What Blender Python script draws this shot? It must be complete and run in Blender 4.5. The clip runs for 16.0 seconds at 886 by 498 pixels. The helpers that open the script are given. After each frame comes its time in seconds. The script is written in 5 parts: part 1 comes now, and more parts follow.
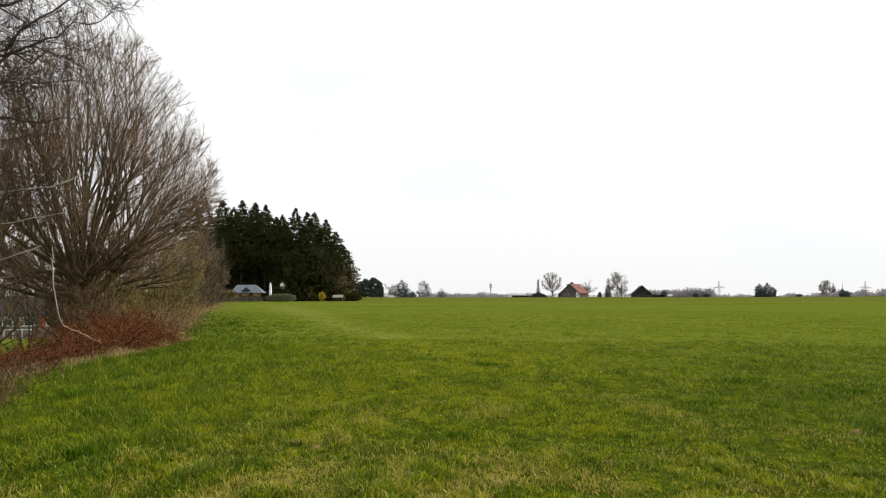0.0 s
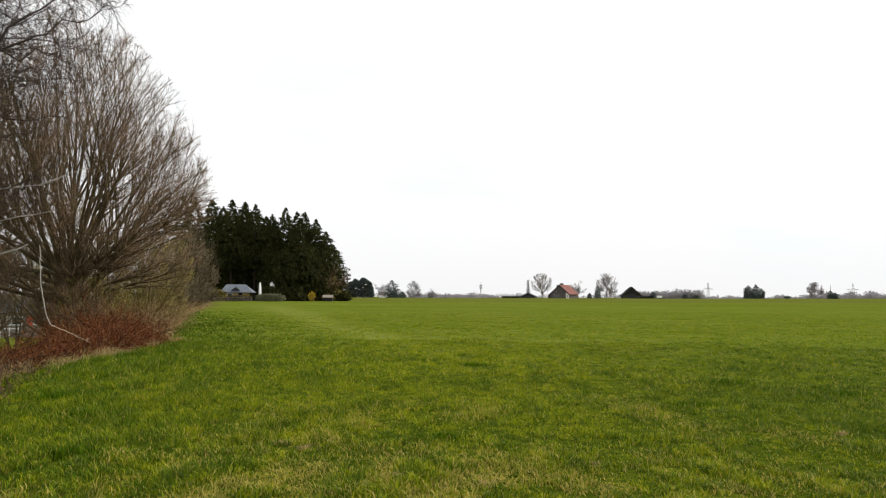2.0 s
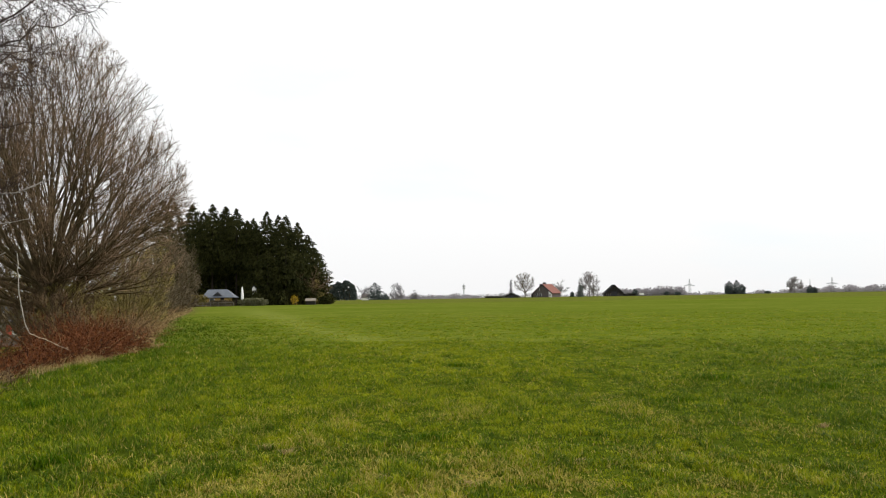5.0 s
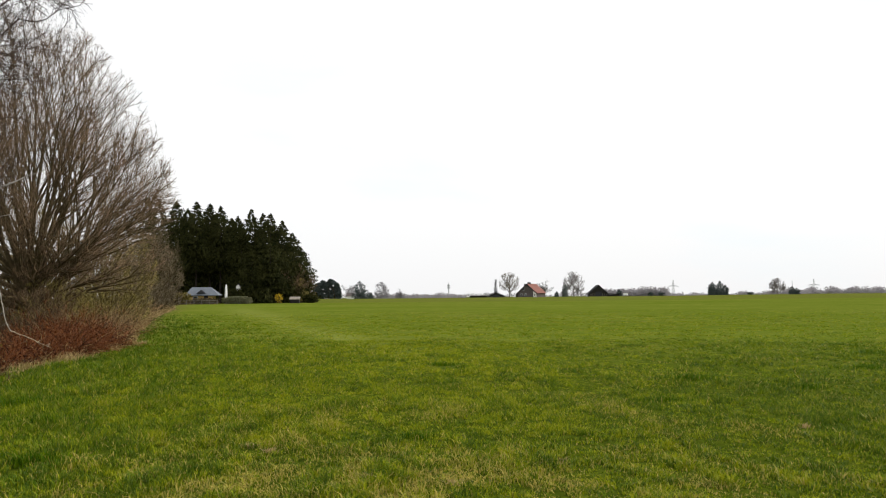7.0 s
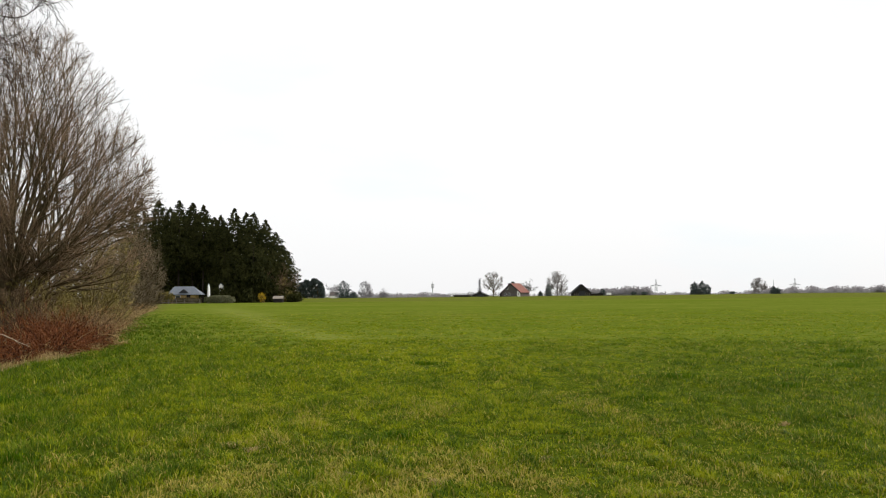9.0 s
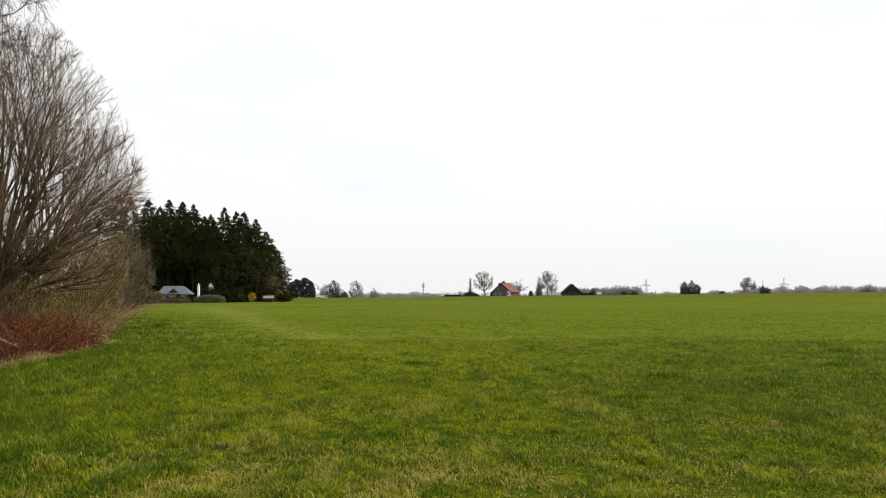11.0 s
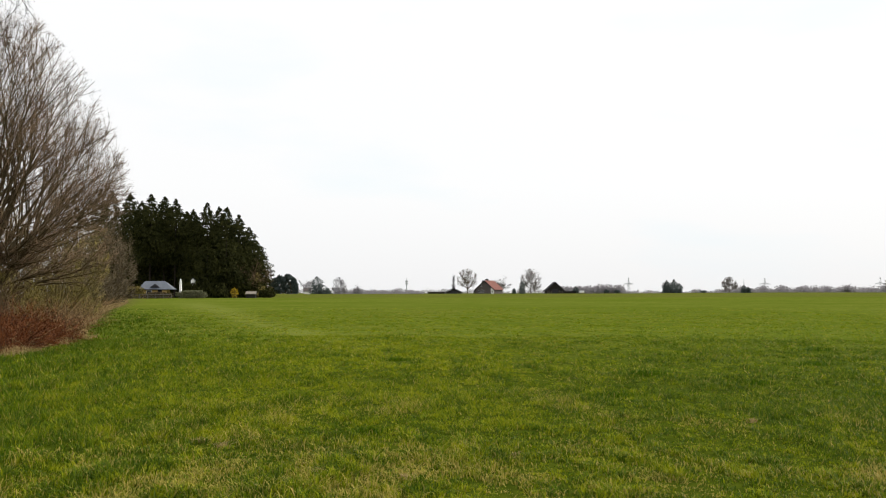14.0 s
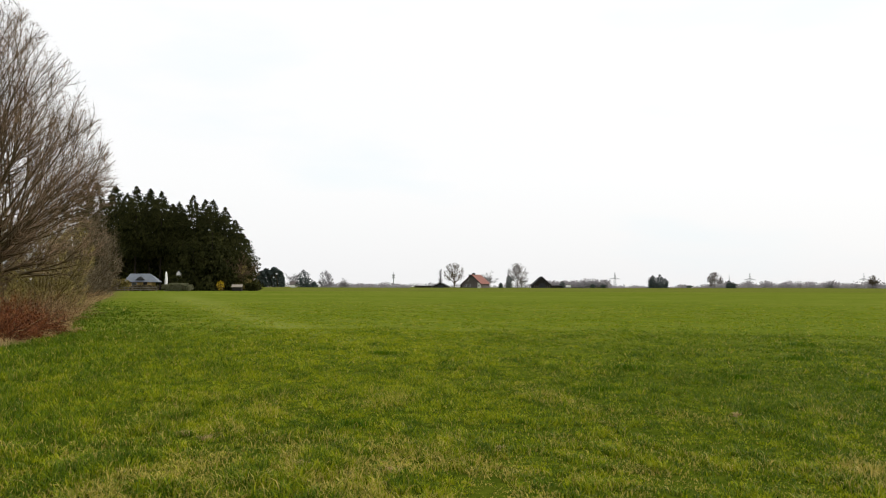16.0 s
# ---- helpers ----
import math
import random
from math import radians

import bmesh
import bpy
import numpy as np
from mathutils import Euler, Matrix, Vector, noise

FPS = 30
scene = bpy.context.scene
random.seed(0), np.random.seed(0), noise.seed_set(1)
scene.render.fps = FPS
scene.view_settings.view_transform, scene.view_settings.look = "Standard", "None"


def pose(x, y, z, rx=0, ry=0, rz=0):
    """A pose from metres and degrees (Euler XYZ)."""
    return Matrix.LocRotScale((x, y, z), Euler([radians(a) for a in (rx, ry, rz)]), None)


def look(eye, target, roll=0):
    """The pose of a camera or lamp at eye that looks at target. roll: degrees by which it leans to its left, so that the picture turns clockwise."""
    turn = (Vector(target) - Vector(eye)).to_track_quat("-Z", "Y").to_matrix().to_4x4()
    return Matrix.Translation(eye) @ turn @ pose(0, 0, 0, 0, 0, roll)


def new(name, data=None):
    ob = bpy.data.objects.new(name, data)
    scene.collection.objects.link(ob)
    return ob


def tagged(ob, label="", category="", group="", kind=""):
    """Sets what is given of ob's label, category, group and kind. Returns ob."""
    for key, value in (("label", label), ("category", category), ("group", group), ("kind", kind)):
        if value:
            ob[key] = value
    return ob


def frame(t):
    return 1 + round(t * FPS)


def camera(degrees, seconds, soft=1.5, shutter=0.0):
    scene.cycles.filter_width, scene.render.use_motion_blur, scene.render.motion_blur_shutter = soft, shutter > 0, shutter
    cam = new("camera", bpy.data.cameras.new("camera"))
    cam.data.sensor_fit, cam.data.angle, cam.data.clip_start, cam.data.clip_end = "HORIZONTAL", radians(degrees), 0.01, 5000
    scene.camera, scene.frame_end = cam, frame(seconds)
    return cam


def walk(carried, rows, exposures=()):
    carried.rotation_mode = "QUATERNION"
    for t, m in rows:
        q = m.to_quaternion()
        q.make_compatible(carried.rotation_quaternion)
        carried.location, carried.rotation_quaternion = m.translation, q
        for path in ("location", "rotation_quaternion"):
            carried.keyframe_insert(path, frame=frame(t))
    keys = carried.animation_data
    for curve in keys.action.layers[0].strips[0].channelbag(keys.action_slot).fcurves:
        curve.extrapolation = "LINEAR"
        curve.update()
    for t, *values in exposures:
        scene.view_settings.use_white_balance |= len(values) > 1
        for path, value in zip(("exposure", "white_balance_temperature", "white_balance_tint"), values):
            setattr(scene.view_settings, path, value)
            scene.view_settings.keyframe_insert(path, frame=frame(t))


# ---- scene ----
cam = camera(55.3, 16.0, soft=1.1)
# seconds, x, y, z, turn to the right, tilt up, lean (degrees)
PATH = [
    (0, 0.000, -0.000, 1.650, 0.000, 3.041, -0.000),
    (0.5, 0.001, 0.003, 1.653, 0.165, 2.994, -0.101),
    (1, 0.001, 0.004, 1.651, 0.338, 3.009, 0.054),
    (1.5, 0.008, 0.003, 1.651, 0.496, 3.031, 0.277),
    (2, 0.011, 0.001, 1.653, 0.661, 3.072, 0.229),
    (2.5, 0.017, 0.000, 1.650, 0.866, 3.098, 0.403),
    (3, 0.016, 0.001, 1.652, 1.016, 3.111, 0.279),
    (5.5, 0.026, 0.005, 1.645, 1.939, 3.141, -0.955),
    (6, 0.027, 0.008, 1.645, 2.220, 3.134, -0.692),
    (6.5, 0.028, 0.013, 1.643, 2.583, 3.097, -0.580),
    (7, 0.026, 0.016, 1.644, 2.867, 3.078, -0.498),
    (7.5, 0.028, 0.017, 1.641, 3.115, 3.070, -0.448),
    (8, 0.033, 0.018, 1.641, 3.407, 3.051, -0.511),
    (8.5, 0.039, 0.015, 1.640, 3.730, 3.042, -0.501),
    (9, 0.041, 0.015, 1.638, 3.952, 3.025, -0.476),
    (11.5, 0.048, 0.017, 1.634, 4.758, 2.992, -0.332),
    (12, 0.051, 0.017, 1.636, 4.929, 2.982, -0.134),
    (12.5, 0.054, 0.019, 1.634, 5.140, 2.965, -0.107),
    (13, 0.052, 0.021, 1.632, 5.330, 2.947, 0.019),
    (13.5, 0.052, 0.021, 1.629, 5.508, 2.892, 0.046),
    (14, 0.055, 0.022, 1.628, 5.691, 2.800, -0.048),
    (14.5, 0.059, 0.023, 1.628, 5.906, 2.727, -0.126),
    (15, 0.062, 0.024, 1.627, 6.121, 2.639, 0.024),
    (15.5, 0.064, 0.022, 1.625, 6.344, 2.558, 0.042),
    (16, 0.064, 0.023, 1.622, 6.569, 2.394, 0.219),
]
walk(cam, [(t, pose(x, y, z, 90 + up, 0, -turn) @ pose(0, 0, 0, 0, 0, lean)) for t, x, y, z, turn, up, lean in PATH],
     [(0, 0.0), (8, 0.0), (12, -0.05), (16, -0.05)])

# ---- world, sun ----
SUN_AZ, SUN_EL = 70.0, 38.0  # degrees to the right of +y, and up
world = bpy.data.worlds.new("sky")
scene.world = world
world.use_nodes = True
wn, wl = world.node_tree.nodes, world.node_tree.links
wn.clear()
sky = wn.new("ShaderNodeTexSky")
sky.sky_type, sky.sun_disc = "NISHITA", False
sky.sun_elevation, sky.sun_rotation = radians(SUN_EL), radians(SUN_AZ)
sky.dust_density, sky.air_density = 3.0, 1.0
w_co = wn.new("ShaderNodeTexCoord")
w_sep = wn.new("ShaderNodeSeparateXYZ")
wl.new(w_co.outputs["Generated"], w_sep.inputs[0])
veil = wn.new("ShaderNodeValToRGB")  # thin bright cloud, greyer at the horizon
for i, (p, c) in enumerate([(0.0, (0.925, 0.925, 0.93)), (0.04, (0.95, 0.952, 0.958)), (0.12, (1.0, 1.0, 1.0)), (0.5, (1.04, 1.04, 1.04))]):
    e = veil.color_ramp.elements[i] if i < 2 else veil.color_ramp.elements.new(p)
    e.position, e.color = p, (*c, 1)
wl.new(w_sep.outputs["Z"], veil.inputs[0])
w_map = wn.new("ShaderNodeMapping")
w_map.inputs["Scale"].default_value = (2.0, 2.0, 7.0)
wl.new(w_co.outputs["Generated"], w_map.inputs["Vector"])
cloud = wn.new("ShaderNodeTexNoise")
cloud.inputs["Scale"].default_value, cloud.inputs["Detail"].default_value = 1.6, 5
wl.new(w_map.outputs[0], cloud.inputs["Vector"])
gaps = wn.new("ShaderNodeValToRGB")  # thin places where blue comes through
gaps.color_ramp.elements[0].position, gaps.color_ramp.elements[0].color = 0.56, (0, 0, 0, 1)
gaps.color_ramp.elements[1].position, gaps.color_ramp.elements[1].color = 0.78, (0.3, 0.3, 0.3, 1)
wl.new(cloud.outputs["Fac"], gaps.inputs[0])
w_mix = wn.new("ShaderNodeMix")
w_mix.data_type = "RGBA"
w_mix.inputs[7].default_value = (0.74, 0.93, 1.0, 1)
wl.new(gaps.outputs[0], w_mix.inputs[0])
wl.new(veil.outputs[0], w_mix.inputs[6])
bg_veil, bg_sky, w_add, w_out = (wn.new(k) for k in ("ShaderNodeBackground", "ShaderNodeBackground", "ShaderNodeAddShader", "ShaderNodeOutputWorld"))
wl.new(w_mix.outputs[2], bg_veil.inputs[0])
wl.new(sky.outputs[0], bg_sky.inputs[0])
bg_veil.inputs[1].default_value, bg_sky.inputs[1].default_value = 1.0, 0.05 * 0.15
wl.new(bg_veil.outputs[0], w_add.inputs[0])
wl.new(bg_sky.outputs[0], w_add.inputs[1])
wl.new(w_add.outputs[0], w_out.inputs[0])
sun = new("sun", bpy.data.lights.new("sun", "SUN"))
sun.data.energy, sun.data.angle, sun.data.color = 4.6, radians(1.5), (1.0, 0.95, 0.87)
sun_way = Vector((math.sin(radians(SUN_AZ)) * math.cos(radians(SUN_EL)), math.cos(radians(SUN_AZ)) * math.cos(radians(SUN_EL)), math.sin(radians(SUN_EL))))
sun.matrix_world = look(sun_way * 60, (0, 0, 0))


# ---- materials ----
def mat(name, low, high, rough=0.85, scale=2.0, fine=30.0, relief=0.3, island=0.0, clear=0.0, metal=0.0, stretch=(1, 1, 1), spec=0.3):
    """A surface of two colours: wide stains, fine grain and relief; island varies it from piece to piece, clear lets light through."""
    m = bpy.data.materials.new(name)
    m.use_nodes = True
    n, l = m.node_tree.nodes, m.node_tree.links
    bsdf = n["Principled BSDF"]
    co, mp = n.new("ShaderNodeTexCoord"), n.new("ShaderNodeMapping")
    mp.inputs["Scale"].default_value = stretch
    l.new(co.outputs["Object"], mp.inputs["Vector"])
    a, b = n.new("ShaderNodeTexNoise"), n.new("ShaderNodeTexNoise")
    a.inputs["Scale"].default_value, a.inputs["Detail"].default_value = scale, 4
    b.inputs["Scale"].default_value, b.inputs["Detail"].default_value = fine, 3
    for t in (a, b):
        l.new(mp.outputs[0], t.inputs["Vector"])
    s = n.new("ShaderNodeMath")
    s.operation = "MULTIPLY_ADD"
    s.inputs[1].default_value, s.inputs[2].default_value = 0.5, 0.0
    l.new(b.outputs["Fac"], s.inputs[0])
    fac = n.new("ShaderNodeMath")
    fac.operation = "MULTIPLY_ADD"
    fac.inputs[1].default_value = 0.5
    l.new(a.outputs["Fac"], fac.inputs[0])
    l.new(s.outputs[0], fac.inputs[2])
    last = fac.outputs[0]
    if island:
        g, add = n.new("ShaderNodeNewGeometry"), n.new("ShaderNodeMath")
        add.operation = "MULTIPLY_ADD"
        add.inputs[1].default_value = island
        l.new(g.outputs["Random Per Island"], add.inputs[0])
        shift = n.new("ShaderNodeMath")
        shift.operation = "SUBTRACT"
        shift.inputs[1].default_value = island / 2
        l.new(last, shift.inputs[0])
        l.new(shift.outputs[0], add.inputs[2])
        last = add.outputs[0]
    ramp = n.new("ShaderNodeValToRGB")
    ramp.color_ramp.elements[0].position, ramp.color_ramp.elements[0].color = 0.3, (*low, 1)
    ramp.color_ramp.elements[1].position, ramp.color_ramp.elements[1].color = 0.7, (*high, 1)
    l.new(last, ramp.inputs[0])
    l.new(ramp.outputs[0], bsdf.inputs["Base Color"])
    bsdf.inputs["Roughness"].default_value, bsdf.inputs["Metallic"].default_value = rough, metal
    bsdf.inputs["Specular IOR Level"].default_value = spec
    if relief:
        bump = n.new("ShaderNodeBump")
        bump.inputs["Strength"].default_value, bump.inputs["Distance"].default_value = relief, 0.02
        l.new(b.outputs["Fac"], bump.inputs["Height"])
        l.new(bump.outputs[0], bsdf.inputs["Normal"])
    if clear:
        tr, mx = n.new("ShaderNodeBsdfTranslucent"), n.new("ShaderNodeMixShader")
        l.new(ramp.outputs[0], tr.inputs[0])
        mx.inputs[0].default_value = clear
        l.new(bsdf.outputs[0], mx.inputs[1])
        l.new(tr.outputs[0], mx.inputs[2])
        l.new(mx.outputs[0], n["Material Output"].inputs[0])
    return m


def nodes_of(name):
    m = bpy.data.materials.new(name)
    m.use_nodes = True
    return m, m.node_tree.nodes, m.node_tree.links, m.node_tree.nodes["Principled BSDF"]


def blend(n, l, fac, one, two, mode="MIX"):
    x = n.new("ShaderNodeMix")
    x.data_type, x.blend_type = "RGBA", mode
    for i, v in ((0, fac), (6, one), (7, two)):
        if isinstance(v, float):
            x.inputs[i].default_value = v
        elif isinstance(v, tuple):
            x.inputs[i].default_value = (*v, 1)
        else:
            l.new(v, x.inputs[i])
    return x.outputs[2]


def patches(n, l, co, scale, detail, lo, hi, top=1.0, stretch=(1, 1, 1)):
    mp, t, r = n.new("ShaderNodeMapping"), n.new("ShaderNodeTexNoise"), n.new("ShaderNodeMapRange")
    mp.inputs["Scale"].default_value = stretch
    l.new(co.outputs["Object"], mp.inputs["Vector"])
    l.new(mp.outputs[0], t.inputs["Vector"])
    t.inputs["Scale"].default_value, t.inputs["Detail"].default_value = scale, detail
    r.inputs["From Min"].default_value, r.inputs["From Max"].default_value, r.inputs["To Max"].default_value = lo, hi, top
    l.new(t.outputs["Fac"], r.inputs["Value"])
    return r.outputs[0]


LUSH, FRESH, OLIVE, DRY_GLINT = (0.028, 0.074, 0.002), (0.108, 0.168, 0.001), (0.245, 0.270, 0.004), (0.432, 0.336, 0.085)


def blade_material():
    """Grass blades: tone from lush to olive comes with the tufts, and so do dryness and painted glints."""
    m, n, l, bsdf = nodes_of("grass_blade")
    tone, dry = n.new("ShaderNodeAttribute"), n.new("ShaderNodeAttribute")
    tone.attribute_name, dry.attribute_name = "tone", "dry"
    ramp = n.new("ShaderNodeValToRGB")
    for i, (p, c) in enumerate([(0.0, LUSH), (1.0, OLIVE), (0.5, FRESH)]):
        e = ramp.color_ramp.elements[i] if i < 2 else ramp.color_ramp.elements.new(p)
        e.position, e.color = p, (*c, 1)
    l.new(tone.outputs["Fac"], ramp.inputs[0])
    c = blend(n, l, dry.outputs["Fac"], ramp.outputs[0], DRY_GLINT)
    l.new(c, bsdf.inputs["Base Color"])
    bsdf.inputs["Roughness"].default_value, bsdf.inputs["Specular IOR Level"].default_value = 0.5, 0.03
    tr, mx = n.new("ShaderNodeBsdfTranslucent"), n.new("ShaderNodeMixShader")
    l.new(c, tr.inputs[0])
    mx.inputs[0].default_value = 0.35
    l.new(bsdf.outputs[0], mx.inputs[1])
    l.new(tr.outputs[0], mx.inputs[2])
    l.new(mx.outputs[0], n["Material Output"].inputs[0])
    return m


def meadow_material():
    """The meadow's surface: patchy green far off, soil and thatch between the blades close by, leaf litter under the hedge."""
    m, n, l, bsdf = nodes_of("meadow_ground")
    co = n.new("ShaderNodeTexCoord")
    c = blend(n, l, patches(n, l, co, 0.05, 6, 0.36, 0.66, 1.0, (0.6, 1, 1)), (0.077, 0.104, 0.011), (0.116, 0.133, 0.022))
    c = blend(n, l, patches(n, l, co, 0.35, 5, 0.42, 0.66, 0.8), c, (0.065, 0.093, 0.008))
    c = blend(n, l, patches(n, l, co, 1.7, 6, 0.45, 0.75, 0.6), c, (0.132, 0.136, 0.017))
    c = blend(n, l, patches(n, l, co, 0.12, 6, 0.55, 0.75, 0.5, (0.4, 1, 1)), c, (0.149, 0.140, 0.032))
    c = blend(n, l, patches(n, l, co, 3.2, 5, 0.50, 0.66, 0.75, (0.7, 1, 1)), c, (0.049, 0.081, 0.006))
    c = blend(n, l, patches(n, l, co, 0.8, 6, 0.50, 0.70, 0.55, (0.6, 1, 1)), c, (0.060, 0.089, 0.008))
    way = n.new("ShaderNodeAttribute")
    way.attribute_name = "track"
    c = blend(n, l, way.outputs["Fac"], c, (0.132, 0.151, 0.032))
    lit, thatch = n.new("ShaderNodeAttribute"), n.new("ShaderNodeAttribute")
    lit.attribute_name, thatch.attribute_name = "litter", "thatch"
    brown = blend(n, l, patches(n, l, co, 6.0, 5, 0.3, 0.7), (0.035, 0.022, 0.012), (0.12, 0.085, 0.045))
    c = blend(n, l, thatch.outputs["Fac"], c, blend(n, l, patches(n, l, co, 9.0, 4, 0.3, 0.7), (0.020, 0.034, 0.002), (0.058, 0.072, 0.006)))
    c = blend(n, l, lit.outputs["Fac"], c, brown)
    bump, tex = n.new("ShaderNodeBump"), n.new("ShaderNodeTexNoise")
    tex.inputs["Scale"].default_value, tex.inputs["Detail"].default_value = 5.0, 8
    l.new(co.outputs["Object"], tex.inputs["Vector"])
    bump.inputs["Strength"].default_value, bump.inputs["Distance"].default_value = 0.8, 0.06
    l.new(tex.outputs["Fac"], bump.inputs["Height"])
    l.new(bump.outputs[0], bsdf.inputs["Normal"])
    l.new(c, bsdf.inputs["Base Color"])
    bsdf.inputs["Roughness"].default_value, bsdf.inputs["Specular IOR Level"].default_value = 1.0, 0.0
    return m


M_TURF, M_BLADE = meadow_material(), blade_material()
M_BARK = mat("brown_bark", (0.035, 0.027, 0.014), (0.124, 0.094, 0.051), 0.9, 3, 25, 0.6, stretch=(1, 1, 0.3), spec=0.06)
M_MOSSBARK = mat("mossy_bark", (0.050, 0.042, 0.016), (0.208, 0.172, 0.072), 0.9, 2.2, 20, 0.5, spec=0.06)
M_TWIG = mat("brown_twigs", (0.031, 0.021, 0.013), (0.205, 0.138, 0.082), 0.8, 1.2, 14, 0, island=0.5, spec=0.06)
M_MOSSY = mat("olive_twigs", (0.048, 0.040, 0.012), (0.265, 0.215, 0.062), 0.85, 0.9, 12, 0, island=0.5, spec=0.06)
M_GREYTWIG = mat("grey_twigs", (0.028, 0.022, 0.013), (0.138, 0.110, 0.066), 0.85, 0.9, 12, 0, island=0.5, spec=0.06)
M_BIRCH = mat("birch_bark", (0.136, 0.111, 0.085), (0.527, 0.493, 0.425), 0.75, 5, 22, 0.3, stretch=(1, 1, 2))
M_BIRCHTWIG = mat("birch_twigs", (0.030, 0.022, 0.018), (0.085, 0.062, 0.048), 0.7, 2, 20, 0, island=0.4, spec=0.06)
M_PALE = mat("dead_branch", (0.208, 0.168, 0.112), (0.384, 0.328, 0.232), 0.8, 4, 30, 0.2, spec=0.06)
M_BRAMBLE = mat("bramble_canes", (0.008, 0.004, 0.002), (0.185, 0.066, 0.024), 0.7, 0.8, 10, 0, island=0.85, spec=0.06)
M_BRLEAF = mat("bramble_leaves", (0.016, 0.006, 0.003), (0.140, 0.048, 0.014), 0.7, 0.8, 10, 0, island=0.6, clear=0.25, spec=0.06)
M_STRAW = mat("dead_grass", (0.240, 0.168, 0.068), (0.448, 0.344, 0.160), 0.8, 0.7, 12, 0, island=0.5, clear=0.3, spec=0.06)
M_BRUSH = mat("dry_brush", (0.020, 0.014, 0.008), (0.152, 0.100, 0.054), 0.85, 0.8, 12, 0, island=0.5, spec=0.06)
M_BANK = mat("straw_bank", (0.050, 0.034, 0.018), (0.310, 0.205, 0.098), 0.85, 0.8, 12, 0, island=0.6, spec=0.06)
M_NEEDLE = mat("spruce_needles", (0.009, 0.013, 0.004), (0.054, 0.055, 0.015), 0.85, 0.30, 2, 0, island=0.35, clear=0.1, spec=0.05)
M_DARKBARK = mat("spruce_bark", (0.018, 0.014, 0.011), (0.055, 0.044, 0.035), 0.9, 2, 14, 0.4, spec=0.06)
# blue-grey distance haze is mixed into these needles
M_HAZEPINE = mat("hazed_pine_needles", (0.040, 0.056, 0.054), (0.100, 0.120, 0.112), 0.85, 0.35, 4, 0, island=0.6, clear=0.1, spec=0.05)
# the cypress is lightened to grey by haze painted into its colour
M_HAZECYPRESS = mat("hazed_cypress_needles", (0.11, 0.125, 0.118), (0.20, 0.22, 0.205), 0.85, 0.35, 4, 0, island=0.6, clear=0.1, spec=0.05)
M_IVY = mat("hedge_leaves", (0.09, 0.10, 0.05), (0.24, 0.23, 0.14), 0.75, 0.6, 6, 0, island=0.5, clear=0.15, spec=0.06)
M_FORSYTHIA = mat("yellow_blossom", (0.30, 0.20, 0.012), (0.60, 0.42, 0.03), 0.7, 1, 8, 0, island=0.4, clear=0.3, spec=0.06)
# grey-lilac distance haze is put into this colour of the far trees
M_HAZEWOOD = mat("hazed_bare_wood", (0.22, 0.205, 0.22), (0.31, 0.30, 0.315), 0.95, 0.05, 0.6, 0, island=0.15, clear=0.45, spec=0.06)
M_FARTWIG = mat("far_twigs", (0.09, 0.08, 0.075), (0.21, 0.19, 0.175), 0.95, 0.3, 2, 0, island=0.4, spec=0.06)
# brick darkened: the shade on the farmhouse gable is put into this colour
M_BRICK = mat("shade_dark_brick", (0.072, 0.062, 0.058), (0.125, 0.108, 0.102), 0.9, 0.6, 9, 0.3, spec=0.06)
M_RENDER = mat("white_render", (0.70, 0.69, 0.66), (0.84, 0.83, 0.80), 0.9, 0.5, 9, 0.2)
M_TILE = mat("red_roof_tile", (0.13, 0.055, 0.045), (0.21, 0.098, 0.080), 0.8, 0.8, 8, 0.4, spec=0.06)
M_SLATE = mat("dark_roof", (0.020, 0.021, 0.024), (0.055, 0.056, 0.060), 0.8, 0.7, 8, 0.3, spec=0.06)
M_FELT = mat("grey_roof_felt", (0.080, 0.092, 0.112), (0.135, 0.152, 0.178), 0.75, 0.8, 10, 0.2)
M_PINEWOOD = mat("yellow_wood", (0.34, 0.22, 0.07), (0.52, 0.36, 0.13), 0.75, 1.5, 20, 0.2, stretch=(0.3, 1, 4))
M_GREYWOOD = mat("grey_wood", (0.14, 0.12, 0.10), (0.28, 0.25, 0.21), 0.85, 1.5, 18, 0.3, spec=0.06)
M_DARKWOOD = mat("dark_wood", (0.014, 0.013, 0.012), (0.040, 0.037, 0.034), 0.85, 1.5, 18, 0.3, spec=0.06)
M_WHITE = mat("white_paint", (0.72, 0.72, 0.70), (0.86, 0.86, 0.84), 0.6, 2, 20, 0.1)
M_CLOTH = mat("white_canvas", (0.76, 0.76, 0.75), (0.86, 0.86, 0.86), 0.9, 3, 40, 0.2)
M_RED = mat("red_paint", (0.48, 0.05, 0.03), (0.66, 0.10, 0.06), 0.6, 2, 20, 0.1)
M_METAL = mat("grey_steel", (0.30, 0.31, 0.32), (0.44, 0.45, 0.46), 0.5, 0.4, 3, 0, metal=0.4)
M_GLASS = mat("dark_pane", (0.02, 0.025, 0.03), (0.05, 0.06, 0.07), 0.15, 2, 9, 0, spec=0.6)


